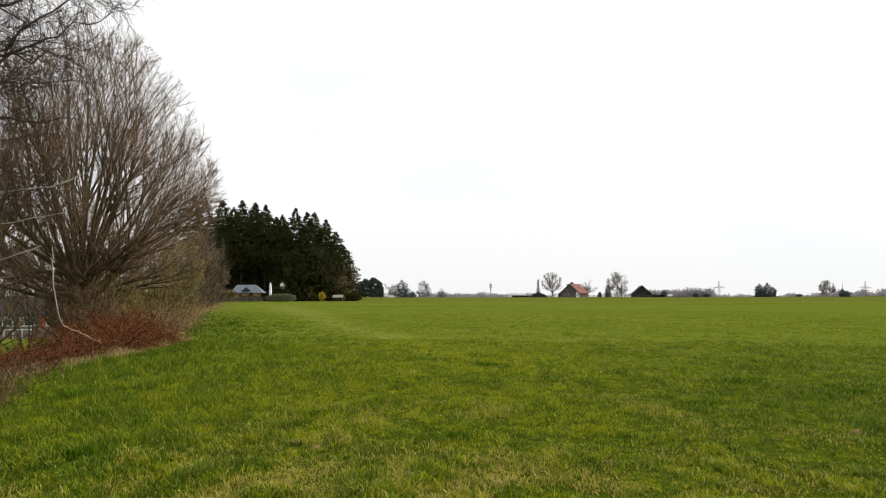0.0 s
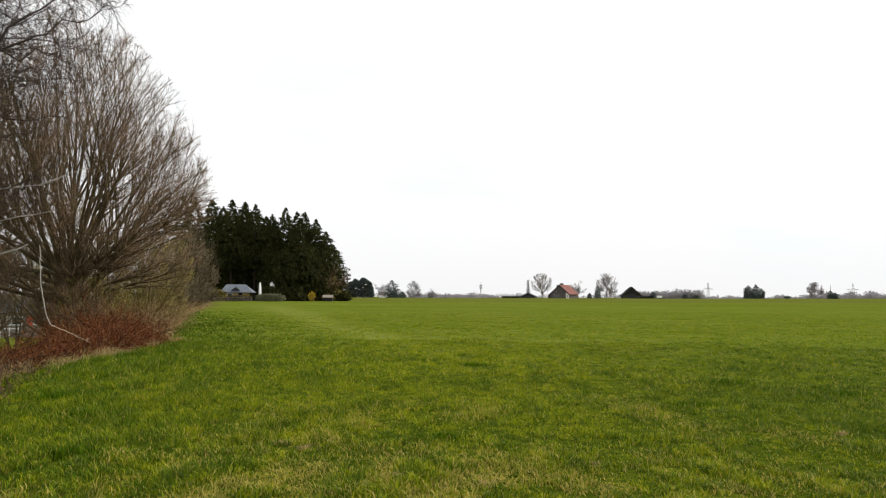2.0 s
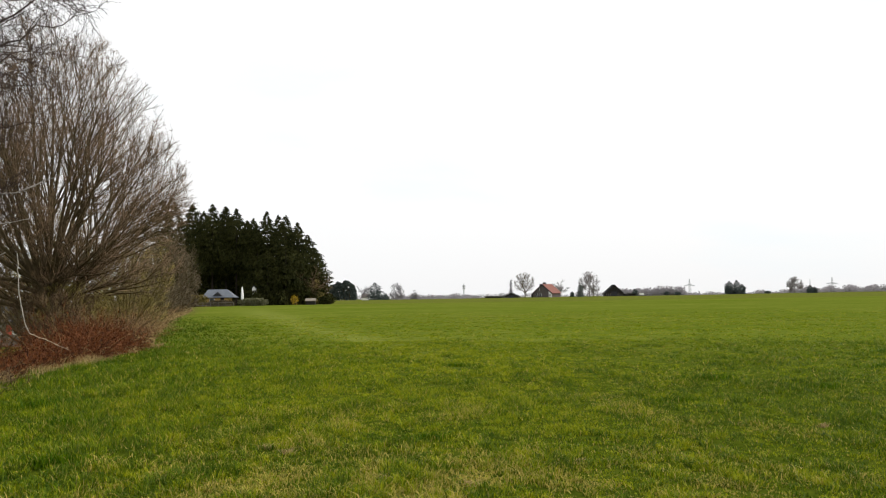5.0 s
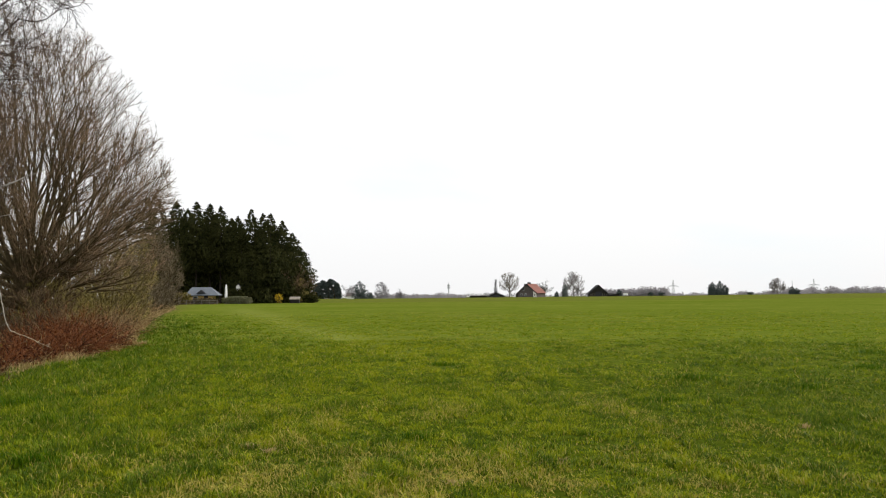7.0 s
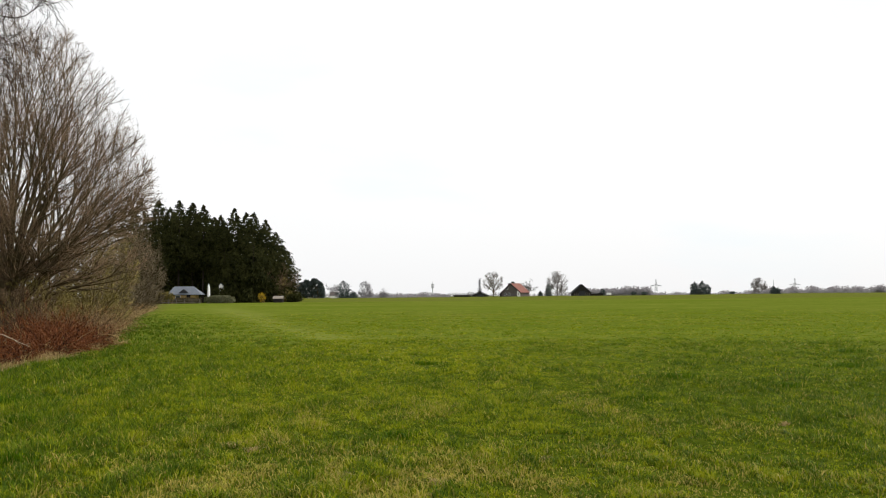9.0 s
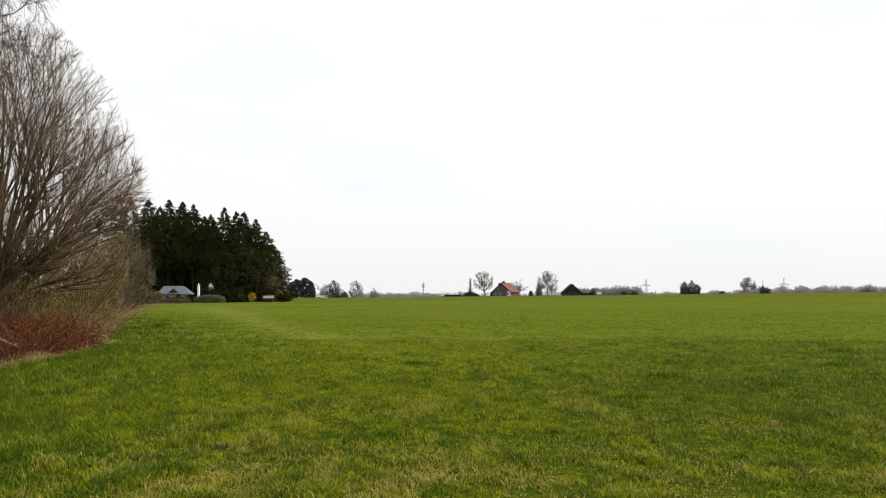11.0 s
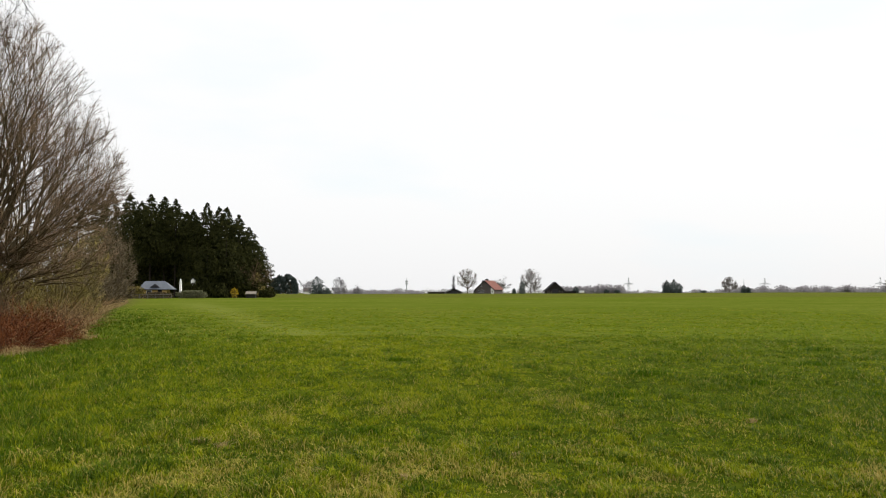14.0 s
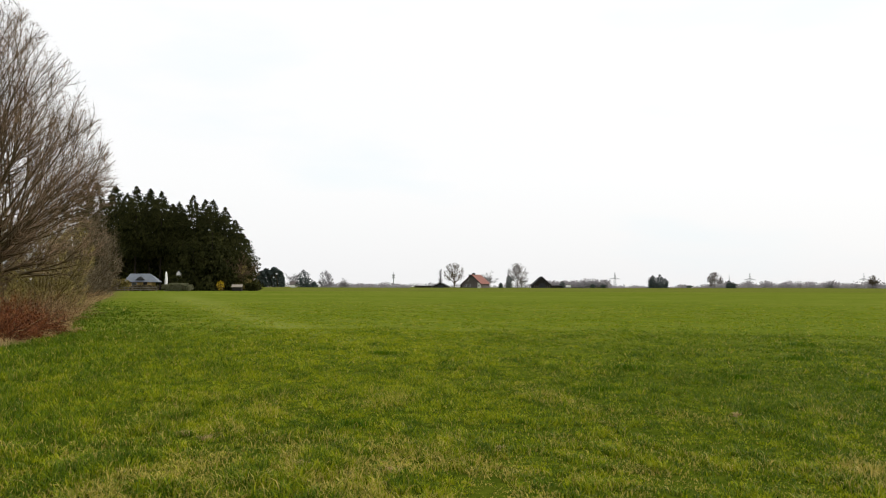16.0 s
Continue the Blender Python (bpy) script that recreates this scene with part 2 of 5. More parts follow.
# ---- building helpers ----
def mesh_of(name, V, F):
    """A mesh from arrays: corners, and faces that all have the same number of corners."""
    me = bpy.data.meshes.new(name)
    V, F = np.asarray(V, np.float32), np.asarray(F, np.int32)
    me.vertices.add(len(V))
    me.vertices.foreach_set("co", V.ravel())
    me.loops.add(F.size)
    me.loops.foreach_set("vertex_index", F.ravel())
    me.polygons.add(len(F))
    me.polygons.foreach_set("loop_start", np.arange(0, F.size, F.shape[1], dtype=np.int32))
    me.polygons.foreach_set("loop_total", np.full(len(F), F.shape[1], np.int32))
    me.update(calc_edges=True)
    return me


def thing(name, at, label, category, group="", kind="", turn=0.0):
    ob = new(name)
    ob.empty_display_size = 0.3
    ob.matrix_basis = pose(*at, 0, 0, turn)
    return tagged(ob, label, category, group, kind)


def part(name, data, material, parent, label="", smooth=False):
    """Links a bmesh or mesh as one part under a thing or a part."""
    if isinstance(data, bmesh.types.BMesh):
        me = bpy.data.meshes.new(name)
        data.to_mesh(me)
        data.free()
    else:
        me = data
    me.materials.append(material)
    if smooth:
        me.polygons.foreach_set("use_smooth", np.ones(len(me.polygons), bool))
    ob = new(name, me)
    ob.parent = parent
    return tagged(ob, label)


def gather(pieces):
    V, F, n = [], [], 0
    for v, f in pieces:
        V.append(v)
        F.append(f + n)
        n += len(v)
    return np.concatenate(V), np.concatenate(F)


def unit(a):
    return a / np.maximum(np.linalg.norm(a, axis=-1, keepdims=True), 1e-9)


def tubes(P, R, sides):
    """Round rods along the polylines P (n, k, 3) with the radii R (n, k)."""
    n, k, _ = P.shape
    T = unit(np.gradient(P, axis=1))
    ref = np.where(np.abs(T[:, :1, 2:]) > 0.8, np.array([1.0, 0.13, 0.0]), np.array([0.1, 0.0, 1.0]))
    A = unit(np.cross(T, np.broadcast_to(ref, T.shape)))
    B = np.cross(T, A)
    w = np.arange(sides) * 2 * np.pi / sides
    ring = P[:, :, None] + R[:, :, None, None] * (A[:, :, None] * np.cos(w)[:, None] + B[:, :, None] * np.sin(w)[:, None])
    base = (np.arange(n) * k * sides)[:, None, None] + (np.arange(k - 1) * sides)[None, :, None]
    j = np.arange(sides)
    j2 = (j + 1) % sides
    F = np.stack([base + j, base + j2, base + sides + j2, base + sides + j], -1).reshape(-1, 4)
    return ring.reshape(-1, 3), F


def spikes(S, D, L, R):
    """The finest twigs: slim three-sided spikes."""
    D = unit(D)
    A = unit(np.cross(D, np.array([0.31, 0.2, 0.93])))
    B = np.cross(D, A)
    r = R[:, None]
    V = np.stack([S + A * r, S - A * r * 0.5 + B * r * 0.87, S - A * r * 0.5 - B * r * 0.87, S + D * L[:, None]], 1)
    F = np.array([[0, 1, 3], [1, 2, 3], [2, 0, 3]])
    return V.reshape(-1, 3), (np.arange(len(S))[:, None, None] * 4 + F).reshape(-1, 3)


def tris(V, F):
    return V, np.concatenate([F[:, [0, 1, 2]], F[:, [0, 2, 3]]])


def lumps(x, y, size, seed):
    """Smooth random lumps of that size in metres, 0 to 1."""
    t = np.random.default_rng(seed).random((64, 64))
    u, v = np.asarray(x) / size + 1000.3, np.asarray(y) / size + 1000.7
    i, j = np.floor(u).astype(int), np.floor(v).astype(int)
    f, h = u - i, v - j
    f, h = f * f * (3 - 2 * f), h * h * (3 - 2 * h)
    a, b, c, d = t[i % 64, j % 64], t[(i + 1) % 64, j % 64], t[i % 64, (j + 1) % 64], t[(i + 1) % 64, (j + 1) % 64]
    return (a * (1 - f) + b * f) * (1 - h) + (c * (1 - f) + d * f) * h


def strands(g, S, D, L, R0, R1, k, wob, up):
    """Wandering rods: starts, ways, lengths, radii at both ends, segments, unsteadiness and upward pull."""
    n = len(S)
    P = np.empty((n, k + 1, 3))
    P[:, 0], d = S, unit(D)
    for i in range(k):
        d = d + g.normal(0, wob, (n, 3))
        d[:, 2] += up
        d = unit(d)
        P[:, i + 1] = P[:, i] + d * (L / k)[:, None]
    f = np.linspace(0, 1, k + 1)
    return P, R0[:, None] * (1 - f) + R1[:, None] * f


def sprout(g, P, R, L, each, lo, hi, angle, ratio, thin=0.6, taper=0.6, bias=1.0):
    """Starts, ways, lengths and radii of side shoots on the rods P."""
    n, k, _ = P.shape
    who = np.repeat(np.arange(n), each)
    t = lo + (hi - lo) * g.uniform(0, 1, len(who)) ** bias
    x = t * (k - 1)
    i = np.minimum(x.astype(int), k - 2)
    f = (x - i)[:, None]
    S = P[who, i] * (1 - f) + P[who, i + 1] * f
    T = unit(P[who, i + 1] - P[who, i])
    side = unit(np.cross(T, g.normal(0, 1, T.shape)))
    a = np.radians(angle) * g.uniform(0.6, 1.4, len(who))[:, None]
    D = T * np.cos(a) + side * np.sin(a)
    length = L[who] * ratio * (1.15 - taper * t) * g.uniform(0.65, 1.3, len(who))
    r = (R[who, i] * (1 - f[:, 0]) + R[who, i + 1] * f[:, 0]) * thin
    return S, D, length, r


def leaves(g, C, size, flat=0.0, long=1.0):
    """Small bent leaf or spray shapes (two triangles each) at the points C."""
    n = len(C)
    A = unit(g.normal(0, 1, (n, 3)) * np.array([1, 1, 1 - flat]))
    B = unit(np.cross(A, g.normal(0, 1, (n, 3))))
    s = (size * g.uniform(0.6, 1.35, n))[:, None]
    V = np.stack([C - A * s * long, C + B * s * 0.5, C + A * s * long, C - B * s * 0.5 + np.cross(A, B) * s * 0.25], 1)
    return V.reshape(-1, 3), np.arange(4 * n).reshape(n, 4)


def blades(g, S, H, W, lean, single=False):
    """Grass blades: a bent strip of three triangles each, or one slim triangle."""
    n = len(S)
    a = g.uniform(0, 2 * np.pi, n)
    d = np.stack([np.cos(a), np.sin(a), np.zeros(n)], 1)
    b = a + np.pi / 2 + g.normal(0, 0.5, n)
    o = np.stack([np.cos(b), np.sin(b), np.zeros(n)], 1) * (H * lean * g.uniform(0.2, 1.6, n))[:, None]
    up = np.array([0, 0, 1.0])
    h, w = H[:, None], W[:, None] / 2
    if single:
        return np.stack([S - d * w, S + d * w, S + o + up * h], 1).reshape(-1, 3), np.arange(3 * n).reshape(n, 3)
    V = np.stack([S - d * w, S + d * w, S + d * w * 0.8 + o * 0.35 + up * h * 0.68, S - d * w * 0.8 + o * 0.35 + up * h * 0.68, S + o + up * h * 0.92], 1)
    q = np.array([[0, 1, 2], [0, 2, 3], [3, 2, 4]])
    return V.reshape(-1, 3), (np.arange(n)[:, None, None] * 5 + q).reshape(-1, 3)


def box(bm, x0, y0, z0, x1, y1, z1, bevel=0.0):
    vs = [bm.verts.new(c) for c in ((x0, y0, z0), (x1, y0, z0), (x1, y1, z0), (x0, y1, z0), (x0, y0, z1), (x1, y0, z1), (x1, y1, z1), (x0, y1, z1))]
    fs = [bm.faces.new([vs[i] for i in q]) for q in ((0, 3, 2, 1), (4, 5, 6, 7), (0, 1, 5, 4), (1, 2, 6, 5), (2, 3, 7, 6), (3, 0, 4, 7))]
    if bevel:
        bmesh.ops.bevel(bm, geom=list({e for f in fs for e in f.edges}), offset=bevel, segments=1, affect="EDGES")
    return bm


def boxed(*size, bevel=0.0):
    return box(bmesh.new(), *size, bevel)


def slab(corners, thick):
    """A plate of that thickness under four corners."""
    bm = bmesh.new()
    c = [Vector(p) for p in corners]
    nrm = (c[1] - c[0]).cross(c[2] - c[0]).normalized() * thick
    top = [bm.verts.new(p) for p in c]
    low = [bm.verts.new(p - nrm) for p in c]
    bm.faces.new(top)
    bm.faces.new(low[::-1])
    for i in range(len(c)):
        k = (i + 1) % len(c)
        bm.faces.new((top[i], low[i], low[k], top[k]))
    return bm


def prism(profile, y0, y1):
    """A solid with an upright outline (x, z), from y0 to y1."""
    bm = bmesh.new()
    a = [bm.verts.new((x, y0, z)) for x, z in profile]
    b = [bm.verts.new((x, y1, z)) for x, z in profile]
    bm.faces.new(a)
    bm.faces.new(b[::-1])
    for i in range(len(a)):
        k = (i + 1) % len(a)
        bm.faces.new((a[i], b[i], b[k], a[k]))
    bmesh.ops.recalc_face_normals(bm, faces=bm.faces)
    return bm


# ---- ground ----
EDGE_Y = np.array([-60, 4, 10, 14, 18, 22, 26, 30, 32, 39, 45, 60, 102, 128, 175, 230, 300])
EDGE_X = np.array([-6, -5.2, -5.6, -7.6, -8.6, -8.3, -8.6, -8.9, -9.9, -11.9, -13.4, -17.6, -27.2, -33.6, -46, -30, -30])
TRACK_Y, TRACK_X = np.array([6.0, 12, 20, 31, 45, 71, 126, 175]), np.array([3.6, 2.4, 0.9, -1.8, -5.6, -11.4, -25.0, -38.0])
CREST_AZ = np.radians([-60, -16, -12, -8, 0, 10, 18, 27, 60])
CREST_D = np.array([235, 235, 280, 350, 390, 400, 430, 640, 680])


def past_edge(x, y):
    """Metres beyond the meadow's edge, into the hedge and the garden."""
    return np.interp(y, EDGE_Y, EDGE_X) - x


def track(x, y):
    """The paler strip that wheels have pressed along the hedge."""
    return np.exp(-((x - np.interp(y, TRACK_Y, TRACK_X)) / (0.55 + 0.012 * np.maximum(y, 0))) ** 2) * np.clip((y - 12) / 14, 0, 1) * np.clip((150 - y) / 60, 0, 1)


def height(x, y):
    x, y = np.asarray(x, float), np.asarray(y, float)
    d, az = np.hypot(x, y), np.arctan2(x, y)
    c = np.interp(az, CREST_AZ, CREST_D)
    s = np.clip((d - c) / 900, 0, 1)
    e = np.clip((past_edge(x, y) - 3.5) / 6, 0, 1) * np.clip((125 - y) / 40, 0, 1)
    wave = 0.02 * np.sin(x * 0.9 + 1.3 * np.sin(y * 0.31)) + 0.018 * np.sin(y * 1.15 + x * 0.37)
    wave = wave * np.clip((160 - d) / 100, 0, 1)
    return wave - 14.0 * s * s * (3 - 2 * s) - 2.0 * e * e * (3 - 2 * e)


def gz(x, y):
    return float(height(x, y))


def build_ground():
    def steps(first, fine, far):
        a, s = [0.0], first
        while a[-1] < far:
            a.append(a[-1] + s)
            if a[-1] > fine:
                s *= 1.14
        return np.array(a)
    px = steps(0.6, 24, 4700)
    py = steps(0.6, 40, 4700)
    xs, ys = np.concatenate([-px[:0:-1], px]), np.concatenate([-steps(2.0, 10, 4700)[:0:-1], py])
    X, Y = np.meshgrid(xs, ys)
    Z = height(X, Y)
    nx, ny = len(xs), len(ys)
    i = (np.arange(ny - 1)[:, None] * nx + np.arange(nx - 1)[None]).ravel()
    me = mesh_of("ground", np.stack([X, Y, Z], -1).reshape(-1, 3), np.stack([i, i + 1, i + nx + 1, i + nx], 1))
    e = past_edge(X, Y) * (Y < 190)
    lit = np.clip((e + 0.2) / 0.8, 0, 1) * np.clip((9 - e) / 3, 0, 1)
    d = np.hypot(X, Y)
    for key, val in (("litter", lit), ("thatch", np.clip((32 - d) / 18, 0, 1) * 0.9), ("track", 0.65 * track(X, Y))):
        at = me.attributes.new(key, "FLOAT", "POINT")
        at.data.foreach_set("value", val.astype(np.float32).ravel())
    me.materials.append(M_TURF)
    me.polygons.foreach_set("use_smooth", np.ones(len(me.polygons), bool))
    tagged(new("ground", me), "flat green meadow with worn and dry patches", "meadow", kind="structure")


build_ground()


def build_grass():
    """Tufts of the meadow, finer close to the path and sparser with distance."""
    g = np.random.default_rng(3)
    bits, tone, dry = [], [], []
    for r0, r1, per, each, h, w, single in ((5.3, 11, 3900, 14, 0.042, 0.0090, False), (10, 18, 2600, 13, 0.042, 0.0135, True), (16, 32, 800, 10, 0.044, 0.022, True), (26, 85, 120, 7, 0.040, 0.036, True), (0.4, 26, 44, 6, 0.050, 0.042, True)):
        round_about = r0 < 1
        area = math.radians(360 if round_about else 66) * (r1 * r1 - r0 * r0) / 2
        n = int(area * per / each)
        r = np.sqrt(g.uniform(r0 * r0, r1 * r1, n))
        az = np.radians(g.uniform(36.5, 330.5, n) if round_about else g.uniform(-29.5, 36.5, n))
        az = np.where(round_about & (r < 5.3), az * 1.3, az)
        x, y = r * np.sin(az), r * np.cos(az)
        # thin out towards the ring's far side, where the next one takes over
        keep = g.uniform(0, 1, n) < np.clip((r1 - r) / (r1 - r0) * (2.2 if r1 < 40 else 1.1), 0.0, 1)
        x, y = x[keep], y[keep]
        e = past_edge(x, y)
        keep = e < g.uniform(-0.4, 0.4, len(x))
        x, y, e = x[keep], y[keep], e[keep]
        wide = 0.6 * lumps(x, y * 0.5, 1.9, 5) + 0.4 * lumps(x, y * 0.6, 5.5, 15)
        mid = lumps(x, y * 0.40, 0.50, 6)
        small = lumps(x, y * 0.45, 0.17, 7)
        lush = np.clip(1.1 + e / 7.0, 0, 1)
        # bare gaps between the clumps, where thatch and soil show
        gap = np.clip((0.55 * lumps(x, y * 0.55, 0.26, 16) + 0.45 * lumps(x, y * 0.6, 0.75, 17) - 0.30) * 6, 0, 1)
        keep = g.uniform(0, 1, len(x)) < 0.72 + 0.28 * gap
        x, y, e, wide, mid, small, lush, gap = (v[keep] for v in (x, y, e, wide, mid, small, lush, gap))
        calm = np.clip(18 / np.hypot(x, y), 0.4, 1)
        tuft = np.clip(0.25 + 0.55 * (wide - 0.5) + 0.9 * (mid - 0.5) + 0.9 * (small - 0.5) + g.normal(0, 0.14, len(x)) + 0.35, 0, 1)
        tuft = 0.5 + (tuft - 0.5) * np.clip(20 / np.hypot(x, y), 0.6, 1)
        th = h * (0.30 + 1.35 * tuft ** 1.3 + 1.15 * lush * (0.5 + mid)) * g.uniform(0.75, 1.3, len(x)) * (0.6 + 0.5 * gap)
        tt = np.clip(0.53 + (-0.38 * (wide - 0.5) - 0.42 * (mid - 0.5) + 0.95 * (lumps(x, y * 0.6, 0.12, 9) - 0.5) + 0.45 * (lumps(x, y * 0.5, 0.36, 18) - 0.5) + 0.28 * (gap - 0.6)) * calm - 0.50 * lush - (0.36 * np.clip((x - 1) / 6, 0, 1) + 0.22 * np.clip((x - 3) / 4, 0, 1)) * np.clip((34 - y) / 20, 0, 1) + 0.12 * track(x, y) + g.normal(0, 0.22, len(x)) * calm, 0, 1)
        far_dry = np.clip((lumps(x, y * 0.5, 0.8, 8) - 0.55) * 3.2, 0, 1) * np.clip(lumps(x, y * 0.4, 0.2, 10) * 2.0 - 0.35, 0, 1) * (1 - lush) * np.clip((15 - np.hypot(x, y)) / 6, 0.12, 1)
        worn = np.clip(lumps(x, y * 0.5, 0.33, 12) * 3.0 - 1.1, 0, 1) * np.clip((10.0 - np.hypot(x, y)) / 2.5, 0, 1) * np.clip((x + 4.5) / 2, 0, 1) * np.clip((5 - x) / 3, 0, 1)
        far_dry = np.maximum(far_dry, 0.75 * worn)
        th = th * (1 - 0.35 * worn)
        who = np.repeat(np.arange(len(x)), each)
        spread = 0.012 + 0.24 / math.sqrt(per / each)
        bx, by = x[who] + g.normal(0, spread, len(who)), y[who] + g.normal(0, spread, len(who))
        H = th[who] * g.uniform(0.5, 1.25, len(who))
        V, F = blades(g, np.stack([bx, by, height(bx, by) - 0.004], 1), H, w * g.uniform(0.5, 1.5, len(who)), 1.0, single)
        bits.append((V, F))
        k = len(V) // len(who)
        tone.append(np.repeat(np.clip(tt[who] + g.normal(0, 0.36, len(who)) * calm[who], 0, 1), k))
        # pale blades: dead straw, plus a share that paints glints on live grass
        pick = g.uniform(0, 1, len(who))
        dry.append(np.repeat(np.where(pick < 0.06 + 0.7 * far_dry[who], g.uniform(0.45, 1.0, len(who)), 0.10 * pick), k))
    me = mesh_of("grass", *gather(bits))
    for key, val in (("tone", tone), ("dry", dry)):
        me.attributes.new(key, "FLOAT", "POINT").data.foreach_set("value", np.concatenate(val).astype(np.float32))
    me.materials.append(M_BLADE)
    tagged(new("grass", me), "short fresh green meadow grass with straw-coloured blades", "grass", kind="stuff")


build_grass()


# ---- trees and shrubs of the near hedge ----
def inside(C, tall, half, power, middle):
    """Below 1 inside a domed crown of that height and half width, 1 on its outline."""
    z = C[..., 2] - middle * tall
    b = np.where(z > 0, tall * (1 - middle), tall * middle * 1.25)
    return (np.hypot(C[..., 0], C[..., 1]) / half) ** power + (np.abs(z) / b) ** power


def room(S, D, shape):
    """How far the crown's outline lies from the points S along the ways D."""
    D = unit(D)
    lo, hi = np.zeros(len(D)), np.full(len(D), shape[0] * 1.3)
    for _ in range(18):
        r = (lo + hi) / 2
        q = inside(S + D * r[:, None], *shape) < 1
        lo, hi = np.where(q, r, lo), np.where(q, hi, r)
    return lo


def fan_tree(at, seed, stems, tall, half, twig, label, many=(14, 11, 7), bark=None, name="bare_tree", category="bare tree", fine=0.006, power=1.6, middle=0.42, spread=64, fork=0.0, low=0.1, thick=1.0, first=0.12, fan=0.62):
    """A bare tree or shrub: stems that fan out from a stool or a short trunk, straight boughs forking at narrow angles, and a haze of twigs out to a domed outline."""
    g = np.random.default_rng(seed)
    ob = thing(name, (at[0], at[1], gz(*at) - 0.05), label, category)
    shape = (tall, half, power, middle)
    az = np.arange(stems) * 2.39996 + g.uniform(0, 0.6, stems)
    tilt = np.radians(spread) * ((np.arange(stems) + 0.3) / stems) ** fan
    D = np.stack([np.cos(az) * np.sin(tilt), np.sin(az) * np.sin(tilt), np.cos(tilt)], 1)
    S = np.stack([np.cos(az) * tilt * 0.03 * tall, np.sin(az) * tilt * 0.03 * tall, np.zeros(stems)], 1)
    if fork:
        S = S * 0.25
        S[:, 2] = fork * g.uniform(0.45, 1.0, stems)
        P, Q = strands(g, np.zeros((1, 3)), np.array([[0.02, 0, 1.0]]), np.array([fork]), np.array([tall * 0.021]), np.array([tall * 0.014]), 5, 0.03, 0.05)
        part("trunk", mesh_of("trunk", *tubes(P, Q, 9)), bark or M_BARK, ob, smooth=True)
    L = room(S, D, shape) * g.uniform(0.78, 0.96, stems)
    R = tall * 0.0062 * thick * g.uniform(0.6, 1.45, stems)
    P, Q = strands(g, S, D, L, R, np.full(stems, fine * 1.2), 10, 0.035, 0.010)
    for i in range(stems):
        part("stem", mesh_of("stem", *tubes(P[i:i + 1], Q[i:i + 1], 6)), bark or M_BARK, ob, smooth=True)

    def shoots(P, Q, L, each, lo, hi, angle, ratio, least, most, k, wob, up, r0):
        S, D, l, r = sprout(g, P, Q, L, each, lo, hi, angle, ratio, 0.62, 0.45, 0.68)
        keep = (S[:, 2] > low * tall) & (inside(S, *shape) < 1.0)
        S, D, l, r = S[keep], D[keep], l[keep], r[keep]
        D[:, 2] += 0.10
        l = np.minimum(np.clip(l, least, most), room(S, D, shape) * g.uniform(0.72, 1.06, len(S)) + 0.12)
        return strands(g, S, D, l, np.maximum(r, r0), np.full(len(S), r0 * 0.7), k, wob, up) + (l,)

    P1, Q1, L1 = shoots(P, Q, L, many[0], first, 1.0, 30, 0.46, 0.6, 6.0, 5, 0.055, 0.022, fine * 1.7)
    tagged(part("branchwork", mesh_of("branchwork", *tubes(P1, Q1, 4)), bark or M_BARK, ob, smooth=True), kind="stuff")
    P2, Q2, L2 = shoots(P1, Q1, L1, many[1], 0.12, 1.0, 34, 0.50, 0.40, 1.7, 1, 0.02, 0.03, fine * 1.15)
    S3, D3, L3, R3 = sprout(g, P2, Q2, L2, many[2], 0.15, 1.0, 38, 0.5, 0.7)
    D3[:, 2] += 0.12
    L3 = np.minimum(np.clip(L3, 0.18, 0.62) * max(1.0, fine / 0.009), room(S3, D3, shape) + 0.14)
    tagged(part("twig_mass", mesh_of("twig_mass", *gather([spikes(P2[:, 0], P2[:, 1] - P2[:, 0], L2, Q2[:, 0]), spikes(S3, D3, L3, np.full(len(L3), fine * 0.85))])), twig, ob), kind="stuff")
    return ob


fan_tree((-15.6, 36.5), 11, 66, 14.4, 6.2, M_TWIG, "tall bare many-stemmed tree fanning out behind the brambles", (14, 9, 5), None, fine=0.0076, power=1.6, middle=0.37, spread=86, fork=2.8, low=0.15, thick=1.1, first=0.30, fan=0.74)
fan_tree((-24.2, 43.0), 12, 24, 20.0, 6.4, M_TWIG, "tall bare tree with upright brown branches in the hedge", (10, 8, 4), fine=0.0085, spread=44, fork=4.0, low=0.16)
fan_tree((-24.5, 54.0), 13, 11, 13.5, 4.5, M_GREYTWIG, "tall bare greyish tree deep in the hedge", (8, 6, 4), fine=0.010, fork=1.5)
fan_tree((-31.0, 58.0), 22, 14, 12.0, 5.0, M_GREYTWIG, "bare greyish tree with fine twigs deep in the hedge", (11, 8, 5), low=0.06, fine=0.012)
SHRUB = dict(name="large_shrub", category="shrub", power=2.2, middle=0.45, spread=76, low=0.04)
fan_tree((-15.3, 45.5), 14, 22, 7.5, 2.4, M_MOSSY, "broad bare shrub with mossy olive branches", (11, 8, 5), M_MOSSBARK, fine=0.0075, **SHRUB)
fan_tree((-18.4, 45.5), 15, 20, 7.6, 3.2, M_MOSSY, "dense bare olive-brown hawthorn shrub in the hedge", (11, 8, 5), M_MOSSBARK, fine=0.008, **SHRUB)
fan_tree((-18.9, 57.0), 16, 18, 5.6, 2.4, M_GREYTWIG, "dense rounded bare grey-brown shrub beside the meadow", (11, 8, 5), fine=0.010, **SHRUB)
fan_tree((-22.6, 70.0), 17, 18, 7.2, 3.2, M_GREYTWIG, "dense bare grey-brown hedge shrub with fine twigs", (11, 8, 4), fine=0.012, **SHRUB)
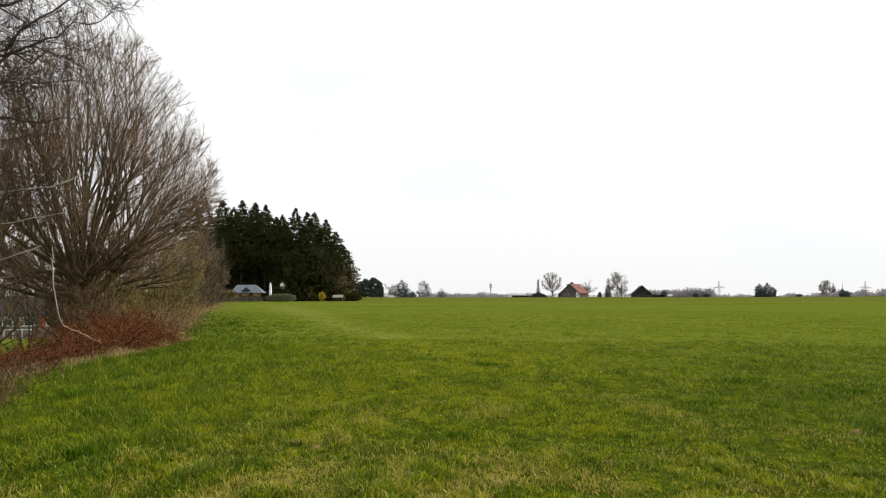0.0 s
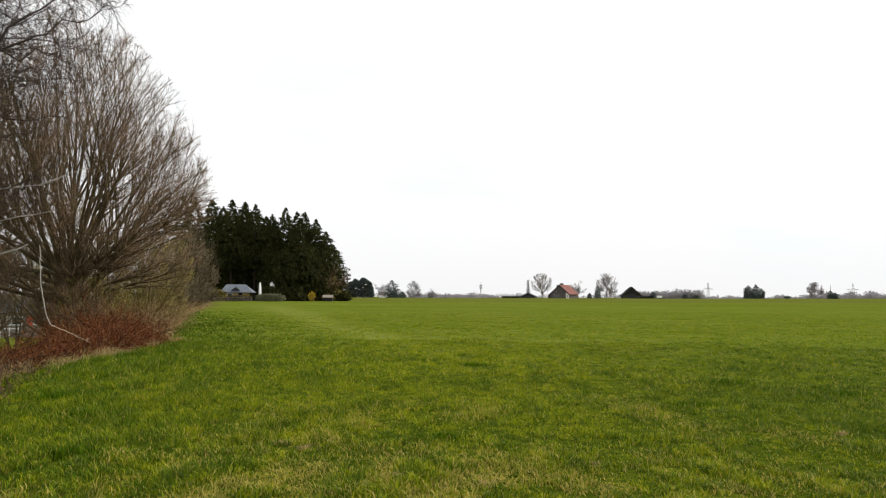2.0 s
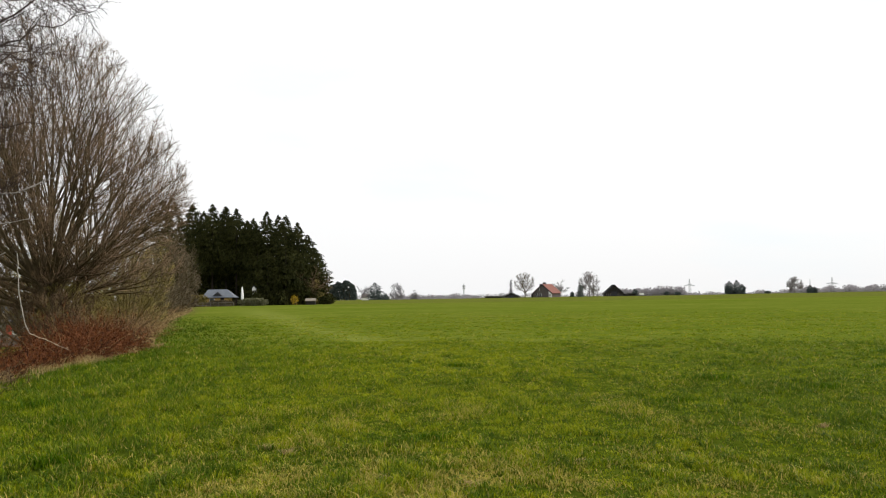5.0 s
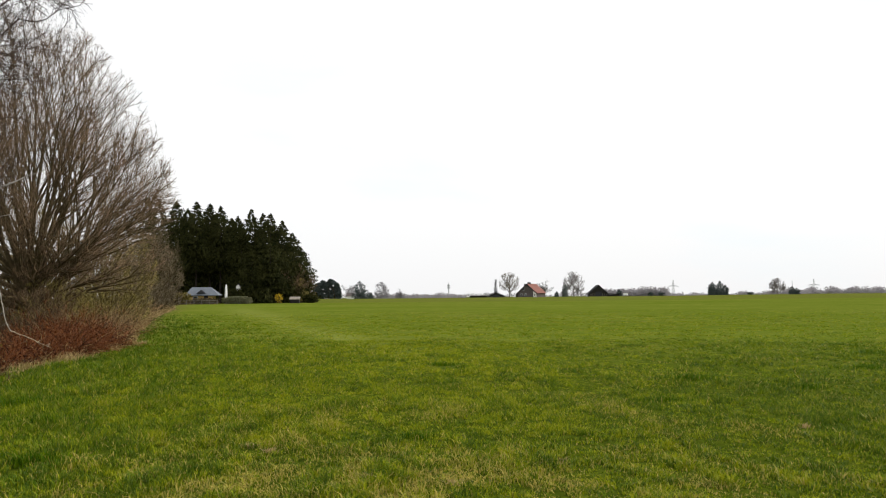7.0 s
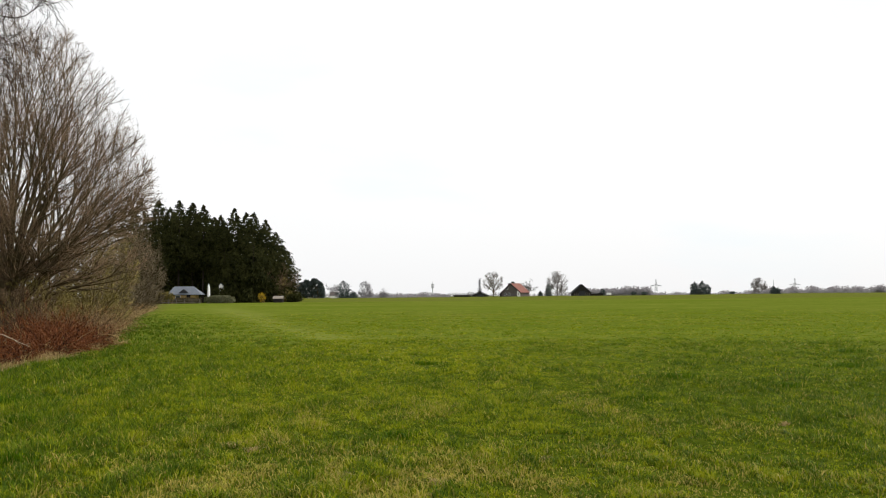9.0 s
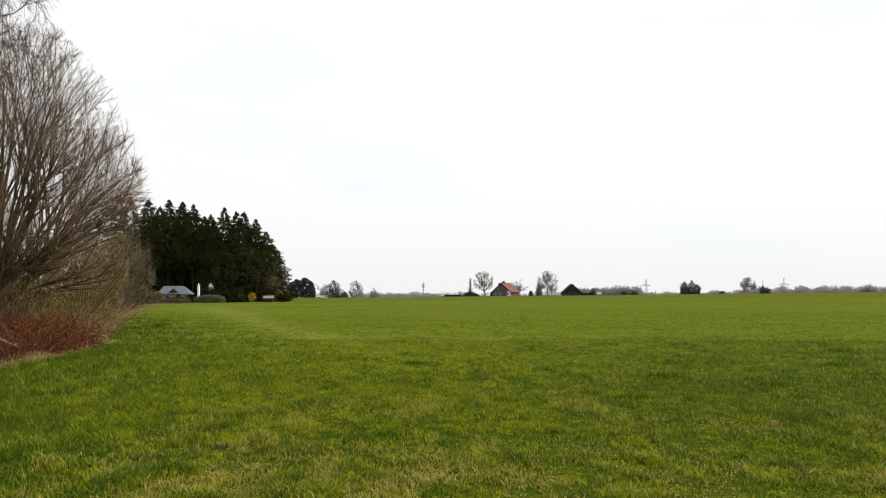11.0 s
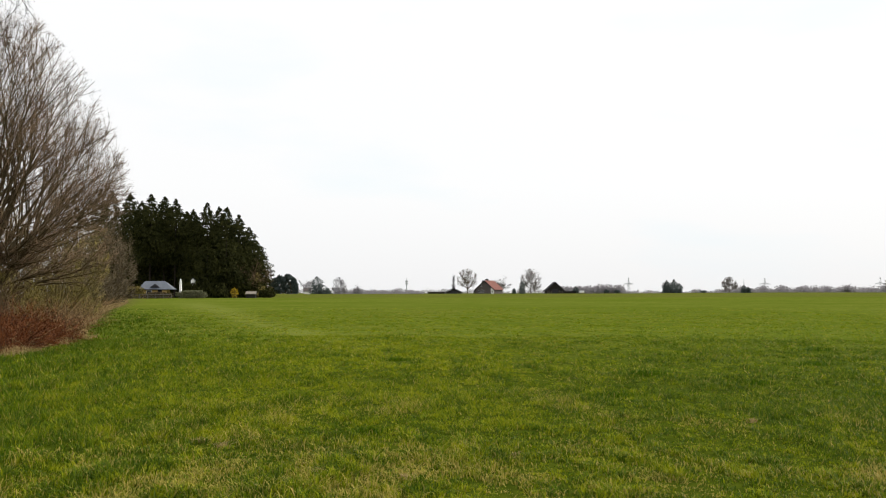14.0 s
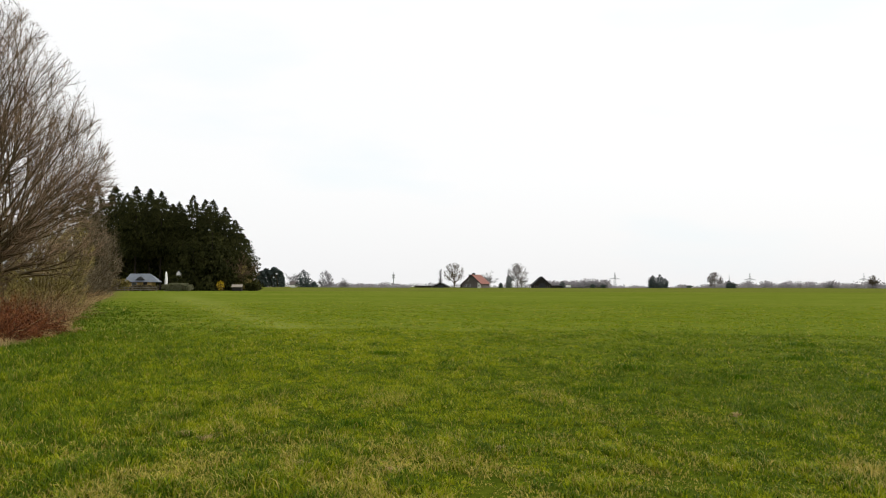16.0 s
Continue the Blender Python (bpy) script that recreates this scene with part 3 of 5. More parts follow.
fan_tree((-25.4, 86.0), 18, 16, 9.0, 3.8, M_GREYTWIG, "bare grey-brown hedge tree with fine twigs", (11, 8, 4), fine=0.015, **SHRUB)
fan_tree((-30.6, 104.0), 23, 14, 10.0, 4.2, M_GREYTWIG, "bare grey-brown hedge tree far along the meadow", (10, 7, 4), fine=0.018, **SHRUB)
fan_tree((-38.6, 124.0), 25, 10, 9.0, 4.0, M_GREYTWIG, "bare grey hedge tree near the garden plot", (8, 6, 4), fine=0.022, **SHRUB)
BRUSH = dict(name="brushwood", category="shrub", power=2.2, middle=0.40, spread=82, low=0.03)
fan_tree((-13.6, 34.0), 19, 16, 2.4, 1.5, M_MOSSY, "low tangle of bare yellowish brushwood", (8, 7, 4), **BRUSH)
fan_tree((-12.5, 30.4), 20, 14, 2.0, 1.3, M_BRUSH, "low tangle of bare dark brown brushwood", (8, 7, 4), **BRUSH)
fan_tree((-14.6, 34.2), 26, 16, 3.2, 2.0, M_BRUSH, "dark brown brushwood round the foot of the big tree", (9, 7, 4), **BRUSH)
fan_tree((-18.6, 47.5), 27, 18, 5.8, 3.2, M_MOSSY, "dense olive brushwood behind the big tree", (9, 7, 4), fine=0.009, **BRUSH)
fan_tree((-22.0, 45.0), 28, 18, 6.0, 3.0, M_TWIG, "bare brown thicket under the tall trees", (10, 8, 5), fine=0.008, **dict(BRUSH, low=0.3))
fan_tree((-43.0, 86.0), 29, 22, 9.0, 6.5, M_GREYTWIG, "dense bare hedge beyond the neighbouring garden", (10, 8, 4), fine=0.016, **BRUSH)
fan_tree((-50.0, 84.0), 30, 18, 8.5, 6.0, M_TWIG, "bare brown thicket beyond the neighbouring garden", (10, 7, 4), fine=0.016, **BRUSH)
fan_tree((-25.5, 37.0), 21, 14, 3.8, 2.4, M_TWIG, "bare brown brushwood under the trees", (8, 6, 4), **BRUSH)


def build_birch():
    """The birch whose hanging branches reach in over the meadow's edge."""
    g = np.random.default_rng(31)
    x, y = -11.6, 15.0
    ob = thing("birch_tree", (x, y, gz(x, y) - 0.05), "bare birch with drooping dark branches beside the meadow", "birch")
    P, Q = strands(g, np.zeros((1, 3)), np.array([[0.06, 0.0, 1.0]]), np.array([13.5]), np.array([0.17]), np.array([0.02]), 14, 0.025, 0.02)
    part("trunk", mesh_of("trunk", *tubes(P, Q, 10)), M_BIRCH, ob, smooth=True)
    home = np.array([x, y, gz(x, y) - 0.05])
    ends = []  # where the boughs over the meadow's edge end
    for count, xs, zs in ((10, (-7.5, -6.2), (6.2, 8.0)), (7, (-7.9, -6.9), (5.0, 6.8)), (6, (-8.0, -7.2), (3.4, 5.0))):
        for _ in range(count):
            ends.append((g.uniform(*xs), g.uniform(13.2, 17.2), g.uniform(*zs)))
    for _ in range(16):
        a, r = g.uniform(1.2, 5.6), g.uniform(1.8, 4.0)
        ends.append((x + r * math.cos(a), y + r * math.sin(a), g.uniform(4.0, 12.5)))
    E = np.array(ends) - home
    n, k = len(E), 14
    z0 = np.clip(E[:, 2] - g.uniform(0.3, 2.0, n), 1.8, 11.5)
    i = np.minimum((z0 / 13.5 * 14).astype(int), 13)
    S = P[0, i]
    f = np.linspace(0, 1, k + 1)[None, :, None]
    P1 = S[:, None] * (1 - f) + E[:, None] * f
    P1[:, :, 2] += (np.sin(f[:, :, 0] * np.pi) * g.uniform(-0.1, 0.5, n)[:, None])
    walkoff = np.cumsum(g.normal(0, 0.055, P1.shape), axis=1)
    P1 += walkoff - walkoff[:, :1] * (1 - f) - walkoff[:, -1:] * f
    L = np.linalg.norm(E - S, axis=1)
    Q1 = (0.040 * (1 - f[:, :, 0]) + 0.007) * g.uniform(0.45, 0.95, n)[:, None]
    heavy = [  # the thicker boughs that cross over the hedge
        ((-11.5, 15.2, 4.9), (-9.8, 15.8, 5.6), (-8.38, 16.0, 6.41), (-7.28, 16.0, 7.2), (-6.6, 16.0, 7.9)),
        ((-11.5, 15.2, 4.6), (-9.6, 15.8, 5.5), (-8.38, 16.0, 6.1), (-7.8, 16.0, 6.5), (-7.1, 16.1, 6.85), (-6.4, 16.1, 7.1)),
        ((-11.5, 15.2, 5.3), (-9.6, 15.6, 6.0), (-8.4, 15.8, 6.15), (-7.4, 16.0, 6.2), (-6.9, 16.2, 6.4)),
        ((-11.5, 15.2, 4.2), (-9.4, 16.0, 5.4), (-8.2, 16.2, 5.75), (-7.1, 16.4, 5.85)),
        ((-11.5, 15.2, 4.0), (-9.4, 16.4, 4.95), (-8.2, 16.6, 5.15), (-7.1, 16.8, 5.0)),
        ((-11.5, 15.2, 6.0), (-9.4, 15.8, 6.9), (-8.0, 16.0, 7.35), (-7.0, 16.0, 7.5), (-6.4, 16.0, 7.35))]
    for pts in heavy:
        p = np.array(pts) - home
        s = np.linspace(0, 1, len(p))
        q = np.stack([np.interp(f[0, :, 0], s, p[:, j]) for j in range(3)], 1)
        q[1:-1] += g.normal(0, 0.065, (k - 1, 3))
        P1, Q1 = np.concatenate([P1, q[None]]), np.concatenate([Q1, (0.036 * (1 - f[:, :, 0]) + 0.008)])
        L = np.append(L, 5.0)
    n = len(P1)
    for j in range(n):
        part("limb", mesh_of("limb", *tubes(P1[j:j + 1], Q1[j:j + 1], 5)), M_BIRCHTWIG, ob, smooth=True)
    S2, D2, L2, R2 = sprout(g, P1, Q1, L, 17, 0.3, 1.0, 42, 0.26, 0.5)
    P2, Q2 = strands(g, S2, D2, np.clip(L2, 0.3, 1.5), np.clip(R2, 0.007, 0.013), np.full(len(L2), 0.004), 4, 0.22, -0.02)
    S3, D3, L3, R3 = sprout(g, P2, Q2, L2, 12, 0.15, 1.0, 44, 0.42, 0.6)
    P3, Q3 = strands(g, S3, D3, np.clip(L3, 0.15, 0.6), np.full(len(L3), 0.0042), np.full(len(L3), 0.002), 2, 0.2, -0.16)
    tagged(part("twig_mass", mesh_of("twig_mass", *gather([tubes(P2, Q2, 3), tubes(P3, Q3, 3)])), M_BIRCHTWIG, ob), kind="stuff")
    C = P3[g.integers(0, len(P3), 5000), -1] + g.normal(0, 0.02, (5000, 3))
    tagged(part("catkin_mass", mesh_of("catkin_mass", *leaves(g, C, np.full(5000, 0.014), 0.0, 1.4)), M_BIRCHTWIG, ob), kind="stuff")

    def rod(points, r0, r1, name, material):
        p = np.array(points, float)
        s = np.linspace(0, 1, len(p))
        f = np.linspace(0, 1, 4 * len(p))
        q = np.stack([np.interp(f, s, p[:, j]) for j in range(3)], 1) - np.array([x, y, gz(x, y) - 0.05])
        q[1:-1] += g.normal(0, 0.009, (len(q) - 2, 3))
        rr = np.linspace(r0, r1, len(q))[None] * g.uniform(0.75, 1.3, (1, len(q)))
        s2 = sprout(g, q[None], rr, np.array([1.0]), 9, 0.15, 1.0, 55, 0.28, 0.6)
        part(name, mesh_of(name, *gather([tris(*tubes(q[None], rr, 6)), spikes(*s2[:3], np.full(len(s2[2]), 0.004))])), material, ob, "pale broken branch" if name == "broken_branch" else "", True)

    rod([(-11.5, 15.3, 1.35), (-10.2, 16.6, 1.9), (-9.2, 17.0, 2.22), (-8.1, 17.0, 2.62)], 0.026, 0.012, "broken_branch", M_BIRCH)
    rod([(-7.87, 17.0, 2.60), (-7.84, 17.0, 2.1), (-7.80, 17.0, 1.65), (-7.71, 17.0, 1.2), (-7.66, 17.15, 1.0)], 0.010, 0.008, "broken_branch", M_BIRCH)
    rod([(-7.66, 17.15, 1.0), (-7.72, 18.0, 0.84), (-7.47, 18.5, 0.60)], 0.009, 0.005, "broken_branch", M_PALE)
    rod([(-11.5, 15.2, 1.6), (-9.6, 17.3, 1.92), (-8.8, 17.4, 2.02)], 0.02, 0.008, "broken_branch", M_PALE)
    rod([(-11.5, 15.2, 3.2), (-9.3, 17.0, 3.65), (-8.0, 17.2, 3.85), (-7.2, 17.5, 4.25)], 0.03, 0.008, "broken_branch", M_BIRCH)
    rod([(-11.5, 15.1, 2.6), (-9.4, 16.6, 2.9), (-7.6, 17.0, 3.3)], 0.02, 0.006, "broken_branch", M_BIRCH)
    rod([(-11.5, 15.1, 0.9), (-9.6, 17.2, 1.05), (-8.9, 17.5, 1.12)], 0.016, 0.006, "broken_branch", M_PALE)


build_birch()


def build_bramble(name, line, width, tall, n, seed, canes, leafs, label, straight=0.0, rise=1.0):
    """An arching thicket along a line of (x, y)."""
    g = np.random.default_rng(seed)
    line = np.array(line, float)
    x0, y0 = line.mean(0)
    z0 = gz(x0, y0)
    ob = thing(name, (x0, y0, z0), label, "bramble")
    s = np.linspace(0, 1, len(line))
    t = g.uniform(0, 1, n)
    c = np.stack([np.interp(t, s, line[:, 0]), np.interp(t, s, line[:, 1])], 1)
    c += g.uniform(-0.5, 0.5, (n, 2)) * width
    H = tall * (0.72 + 0.18 * np.sin(t * 17) + 0.14 * np.sin(t * 41 + 1)) * np.clip(np.minimum(t, 1 - t) * 9 + 0.45, 0, 1)
    H = H * (rise + (1 - rise) * t) * (0.55 + 0.9 * lumps(c[:, 0], c[:, 1], 0.45, seed))
    S = np.stack([c[:, 0] - x0, c[:, 1] - y0, height(c[:, 0], c[:, 1]) - z0], 1)
    D = np.concatenate([g.normal(0, 0.75, (n, 2)), np.ones((n, 1))], 1)
    L = H * g.uniform(1.0, 1.9, n)
    P, Q = strands(g, S, D, L, np.full(n, 0.0062), np.full(n, 0.0030), 4, 0.18, straight - 0.16)
    P[:, :, 2] = np.maximum(P[:, :, 2], S[:, None, 2] + 0.01)
    S2, D2, L2, R2 = sprout(g, P, Q, L, 5, 0.2, 1.0, 46, 0.34, 0.7)
    tagged(part("cane_tangle", mesh_of("cane_tangle", *gather([tris(*tubes(P, Q, 3)), spikes(S2, D2, L2, np.full(len(L2), 0.0038))])), canes, ob), kind="stuff")
    m = n // 9
    pick = g.integers(0, n, m)
    Ps, Qs = strands(g, S[pick], D[pick] + g.normal(0, 0.3, (m, 3)), L[pick] * g.uniform(0.6, 1.15, m), np.full(m, 0.0058), np.full(m, 0.003), 6, 0.16, -0.15)
    Ps[:, :, 2] = np.maximum(Ps[:, :, 2], S[pick][:, None, 2] + 0.02)
    tagged(part("dead_stalk_mass", mesh_of("dead_stalk_mass", *tubes(Ps, Qs, 3)), M_STRAW, ob, "pale dead stalks"), kind="stuff")
    if leafs:
        C = S2[g.integers(0, len(S2), leafs)] + g.normal(0, 0.06, (leafs, 3))
        tagged(part("dead_leaf_mass", mesh_of("dead_leaf_mass", *leaves(g, C, np.full(leafs, 0.032), 0.2, 0.9)), M_BRLEAF, ob), kind="stuff")
    return ob


build_bramble("bramble_thicket", [(-9.9, 23.6), (-9.9, 25.5), (-10.2, 27.8), (-10.8, 29.5)], 2.2, 0.88, 2900, 41, M_BRAMBLE, 12000, "thicket of red-brown leafless bramble canes")
build_bramble("bramble_thicket", [(-9.3, 17.5), (-9.6, 20), (-9.6, 23.6)], 1.8, 0.60, 1400, 42, M_BRAMBLE, 4000, "lower thicket of red-brown bramble canes and dead stalks", rise=0.55)
build_bramble("bramble_thicket", [(-7.4, 11.5), (-8.3, 14), (-9.2, 17)], 2.4, 0.38, 1100, 43, M_BRUSH, 600, "low tangle of pale dead stalks")
build_bramble("bramble_thicket", [(-11.5, 32.2), (-12.9, 38.5), (-15.3, 48), (-18.9, 62)], 2.0, 1.0, 1700, 44, M_BANK, 1000, "long bank of dry straw-brown brambles and stalks")
build_bramble("bramble_thicket", [(-19.2, 62), (-23.4, 80), (-28.2, 100), (-34.2, 122)], 2.6, 1.1, 700, 45, M_BANK, 1000, "long bank of dry pale brambles far along the meadow", 0.0)


def build_dead_grass():
    """Straw along the foot of the hedge."""
    g = np.random.default_rng(51)
    bits = []
    for y0, y1, n, w, tall in ((8, 20, 4600, 0.007, 0.18), (20, 36, 4200, 0.010, 0.16), (36, 130, 5000, 0.025, 0.30)):
        y = g.uniform(y0, y1, n)
        x = np.interp(y, EDGE_Y, EDGE_X) - np.abs(g.normal(0, 0.42, n)) + 0.22 * lumps(y, y * 0, 0.9, 54)
        keep = lumps(x * 0.6, y, 0.8, 53) + g.normal(0, 0.13, n) > 0.50
        x, y = x[keep], y[keep]
        tall = tall * (0.35 + 1.3 * lumps(x, y, 0.6, 52))
        bits.append(blades(g, np.stack([x, y, height(x, y) - 0.004], 1), tall * g.uniform(0.4, 1.5, len(x)), w * g.uniform(0.7, 1.3, len(x)), 0.9))
    me = mesh_of("dead_grass", *gather(bits))
    me.materials.append(M_STRAW)
    tagged(new("dead_grass", me), "pale dry straw along the foot of the hedge", "dead grass", kind="stuff")


build_dead_grass()


# ---- single tufts in the meadow ----
def build_tussock(at, seed, wide, tall, n):
    g = np.random.default_rng(seed)
    ob = thing("grass_tussock", (at[0], at[1], gz(*at) - 0.01), "dark green tussock of longer grass in the meadow", "tussock", "tussocks")
    S = np.stack([g.normal(0, wide / 2, n), g.normal(0, wide / 4, n), np.zeros(n)], 1)
    me = mesh_of("blade_tuft", *blades(g, S, tall * g.uniform(0.5, 1.2, n), 0.010 * g.uniform(0.7, 1.3, n), 0.7))
    k = len(me.vertices) // n
    for key, val in (("tone", np.clip(g.normal(0.12, 0.18, n), 0, 1)), ("dry", np.where(g.uniform(0, 1, n) < 0.05, 0.7, 0.0))):
        me.attributes.new(key, "FLOAT", "POINT").data.foreach_set("value", np.repeat(val, k).astype(np.float32))
    tagged(part("blade_tuft", me, M_BLADE, ob), kind="stuff")


for i, (tx, ty, tw, th, tn) in enumerate([(5.45, 15.7, 0.55, 0.13, 420), (0.18, 9.8, 0.20, 0.11, 200), (-11.4, 45.8, 0.55, 0.26, 260), (6.9, 14.2, 0.35, 0.12, 260), (3.9, 12.6, 0.30, 0.11, 240), (1.0, 19.7, 0.45, 0.12, 300),
                                          (-4.6, 11.2, 0.4, 0.16, 300), (-5.6, 13.2, 0.5, 0.18, 340), (-3.6, 8.6, 0.35, 0.15, 300), (8.2, 12.4, 0.3, 0.11, 220), (9.8, 17.5, 0.5, 0.12, 300), (12.5, 22.0, 0.6, 0.14, 300)]):
    build_tussock((tx, ty), 300 + i, tw, th, tn)


def build_clod(at, seed, wide):
    """A heap of dead matted grass."""
    g = np.random.default_rng(seed)
    ob = thing("dead_grass_clump", (at[0], at[1], gz(*at) - 0.005), "small clump of dead matted straw in the meadow", "dead grass", "dead clumps")
    bm = bmesh.new()
    bmesh.ops.create_icosphere(bm, subdivisions=2, radius=0.7)
    for v in bm.verts:
        v.co = Vector((v.co.x * wide * 0.5, v.co.y * wide * 0.5, v.co.z * wide * 0.22)) * (1 + 0.35 * noise.noise(v.co * 2.3 + Vector((seed, 0, 0))))
    part("thatch", bm, M_BRUSH, ob)
    n = 90
    S = np.stack([g.normal(0, wide * 0.3, n), g.normal(0, wide * 0.3, n), g.uniform(0, wide * 0.12, n)], 1)
    tagged(part("straw_tuft", mesh_of("straw_tuft", *blades(g, S, 0.055 * g.uniform(0.4, 1.3, n), 0.007 * g.uniform(0.7, 1.3, n), 1.5)), M_STRAW, ob), kind="stuff")


for i, (cx, cy, cw) in enumerate([(-0.25, 7.52, 0.12), (1.57, 8.22, 0.09), (-1.37, 9.2, 0.10), (-1.65, 9.55, 0.09), (4.9, 10.1, 0.09), (0.45, 7.2, 0.08)]):
    build_clod((cx, cy), 330 + i, cw)


# ---- spruces ----
def spruce_mesh(seed, tall, wide, bare, n, needle=0.42):
    """Crown of drooping boughs hung with sprays: steep at the tip, then a ragged column."""
    g = np.random.default_rng(seed)
    t = 1 - (1 - g.uniform(0, 1, n)) ** 0.76
    z = tall * (bare + (1 - bare) * t)
    az = np.arange(n) * 2.39996 + g.uniform(-0.4, 0.4, n)
    top = tall - z  # metres below the tip
    full = wide * np.minimum(1, top / (0.30 * tall)) * np.clip(0.55 + 4 * t, 0, 1)
    reach = full * (1 + 0.20 * np.sin(z * 1.1 + 2 * az + seed) + 0.16 * np.sin(3 * az + 0.5 * z + 2 * seed)) * g.uniform(0.72, 1.18, n) + 0.08
    k = 9
    f = g.uniform(0.12, 1.0, (n, k)) ** 0.55
    r = reach[:, None] * f
    droop = (-0.42 + 0.55 * np.clip(t - 0.5, 0, 1))[:, None] * r + 0.22 * r * r / np.maximum(reach[:, None], 0.3)
    C = np.stack([np.cos(az)[:, None] * r, np.sin(az)[:, None] * r, z[:, None] + droop], -1)
    C += g.normal(0, 0.16, C.shape) * (1.1 - 0.95 * t)[:, None, None]
    C = C.reshape(-1, 3)
    out = np.stack([np.cos(az), np.sin(az), np.full(n, -0.3)], 1)
    A = unit(np.repeat(out, k, 0) * 0.8 + g.normal(0, 0.45, C.shape) + np.stack([0 * C[:, 0], 0 * C[:, 0], np.repeat(np.clip(-0.85 + 1.3 * np.clip(t - 0.45, 0, 1), -0.85, 0.1), k)], 1))
    B = unit(np.cross(A, g.normal(0, 1, C.shape)))
    s = (needle * g.uniform(0.5, 1.5, len(C)))[:, None] * (1.1 - np.repeat(t, k) * 0.38)[:, None]
    V = np.stack([C - A * s, C + B * s * 0.34, C + A * s * 1.2, C - B * s * 0.34 - np.cross(A, B) * s * 0.2], 1)
    return V.reshape(-1, 3), np.arange(4 * len(C)).reshape(-1, 4)


def spruce(at, tall, seed, wide, bare, n, label, group="", needle=0.42, name="spruce_tree", mat_n=None):
    ob = thing(name, (at[0], at[1], gz(*at) - 0.1), label, "spruce", group)
    g = np.random.default_rng(seed)
    P, Q = strands(g, np.zeros((1, 3)), np.array([[0, 0, 1.0]]), np.array([tall]), np.array([tall * 0.011]), np.array([0.02]), 8, 0.006, 0.05)
    part("trunk", mesh_of("trunk", *tubes(P, Q, 7)), M_DARKBARK, ob, smooth=True)
    part("crown", mesh_of("crown", *spruce_mesh(seed, tall, wide, bare, n, needle)), mat_n or M_NEEDLE, ob)
    return ob


SPRUCES = [  # x, y, height, spread, bare share of the trunk
    (-58.5, 207, 25.5, 3.8, 0.30), (-53.6, 205, 24.6, 3.6, 0.30), (-47.7, 200, 24.0, 3.3, 0.34), (-45.0, 202, 23.8, 3.0, 0.36), (-50.4, 203, 22.6, 3.2, 0.34),
    (-42.1, 200, 22.9, 3.0, 0.36), (-40.2, 203, 20.4, 2.6, 0.34), (-38.1, 200, 20.6, 2.5, 0.30), (-34.8, 199, 22.0, 3.2, 0.14), (-32.2, 200, 21.2, 3.0, 0.05),
    (-30.2, 198, 21.0, 3.0, 0.03), (-27.6, 199, 19.3, 3.0, 0.02), (-25.4, 200, 16.4, 3.0, 0.02), (-24.0, 203, 13.4, 2.8, 0.02), (-36.6, 197, 17.5, 2.6, 0.08),
    (-33.6, 193, 12.5, 2.6, 0.02), (-29.4, 193, 14.5, 2.8, 0.02), (-26.6, 195, 11.5, 2.4, 0.02), (-62.5, 212, 26.0, 3.8, 0.2), (-55.8, 211, 22.8, 4.0, 0.05),
    (-50.6, 210, 22.0, 4.0, 0.05), (-46.6, 209, 22.2, 4.0, 0.05), (-43.0, 209, 21.2, 4.0, 0.05), (-39.4, 208, 18.6, 3.8, 0.05), (-36.0, 208, 20.2, 3.8, 0.05),
    (-32.6, 208, 20.0, 3.8, 0.05), (-29.2, 208, 18.4, 3.6, 0.05), (-26.6, 208, 15.0, 3.2, 0.05), (-49.0, 217, 19.0, 4.6, 0.02), (-42.0, 217, 18.0, 4.6, 0.02), (-36.0, 217, 17.0, 4.6, 0.02)]
for i, (x, y, h, w, b) in enumerate(SPRUCES):
    back = y > 206.5
    spruce((x, y), h, 100 + i, w * 1.2, b, int((22 if back else 58) * h * (1 - 0.7 * b)), "tall dark green spruce in a dense stand beyond the meadow" if h > 16 else "smaller dark green spruce at the edge of the stand", "spruce stand", 0.44 if back else 0.30)


# ---- the garden plot in front of the spruces ----
def gable_house(name, at, turn, wide, deep, eave, ridge, over, wall, roof, label, category, thick=0.18):
    """Walls with two gables (ridge along y), two roof slopes; gables face -y and +y."""
    ob = thing(name, (at[0], at[1], gz(*at) - 0.05), label, category, turn=turn)
    w, d = wide / 2, deep / 2
    part("wall", prism([(-w, 0), (w, 0), (w, eave), (0, ridge - 0.05), (-w, eave)], -d, d), wall, ob)
    k = (ridge - eave) / w
    for s, nm in ((-1, "roof"), (1, "roof")):
        low, top = (s * (w + over), eave - k * over + thick), (0, ridge + thick)
        c = [(low[0], -d - over, low[1]), (low[0], d + over, low[1]), (0, d + over, top[1]), (0, -d - over, top[1])]
        part(nm, slab(c if s < 0 else c[::-1], thick), roof, ob)
    return ob


def window(parent, x, y, z, w, h, material=None, frame_mat=None):
    """A framed pane on a wall that faces -y."""
    win = part("window", boxed(x - w / 2 - 0.08, y - 0.06, z - 0.08, x + w / 2 + 0.08, y + 0.02, z + h + 0.08), frame_mat or M_WHITE, parent)
    part("pane", boxed(x - w / 2, y - 0.075, z, x + w / 2, y - 0.062, z + h), material or M_GLASS, win)
    return win


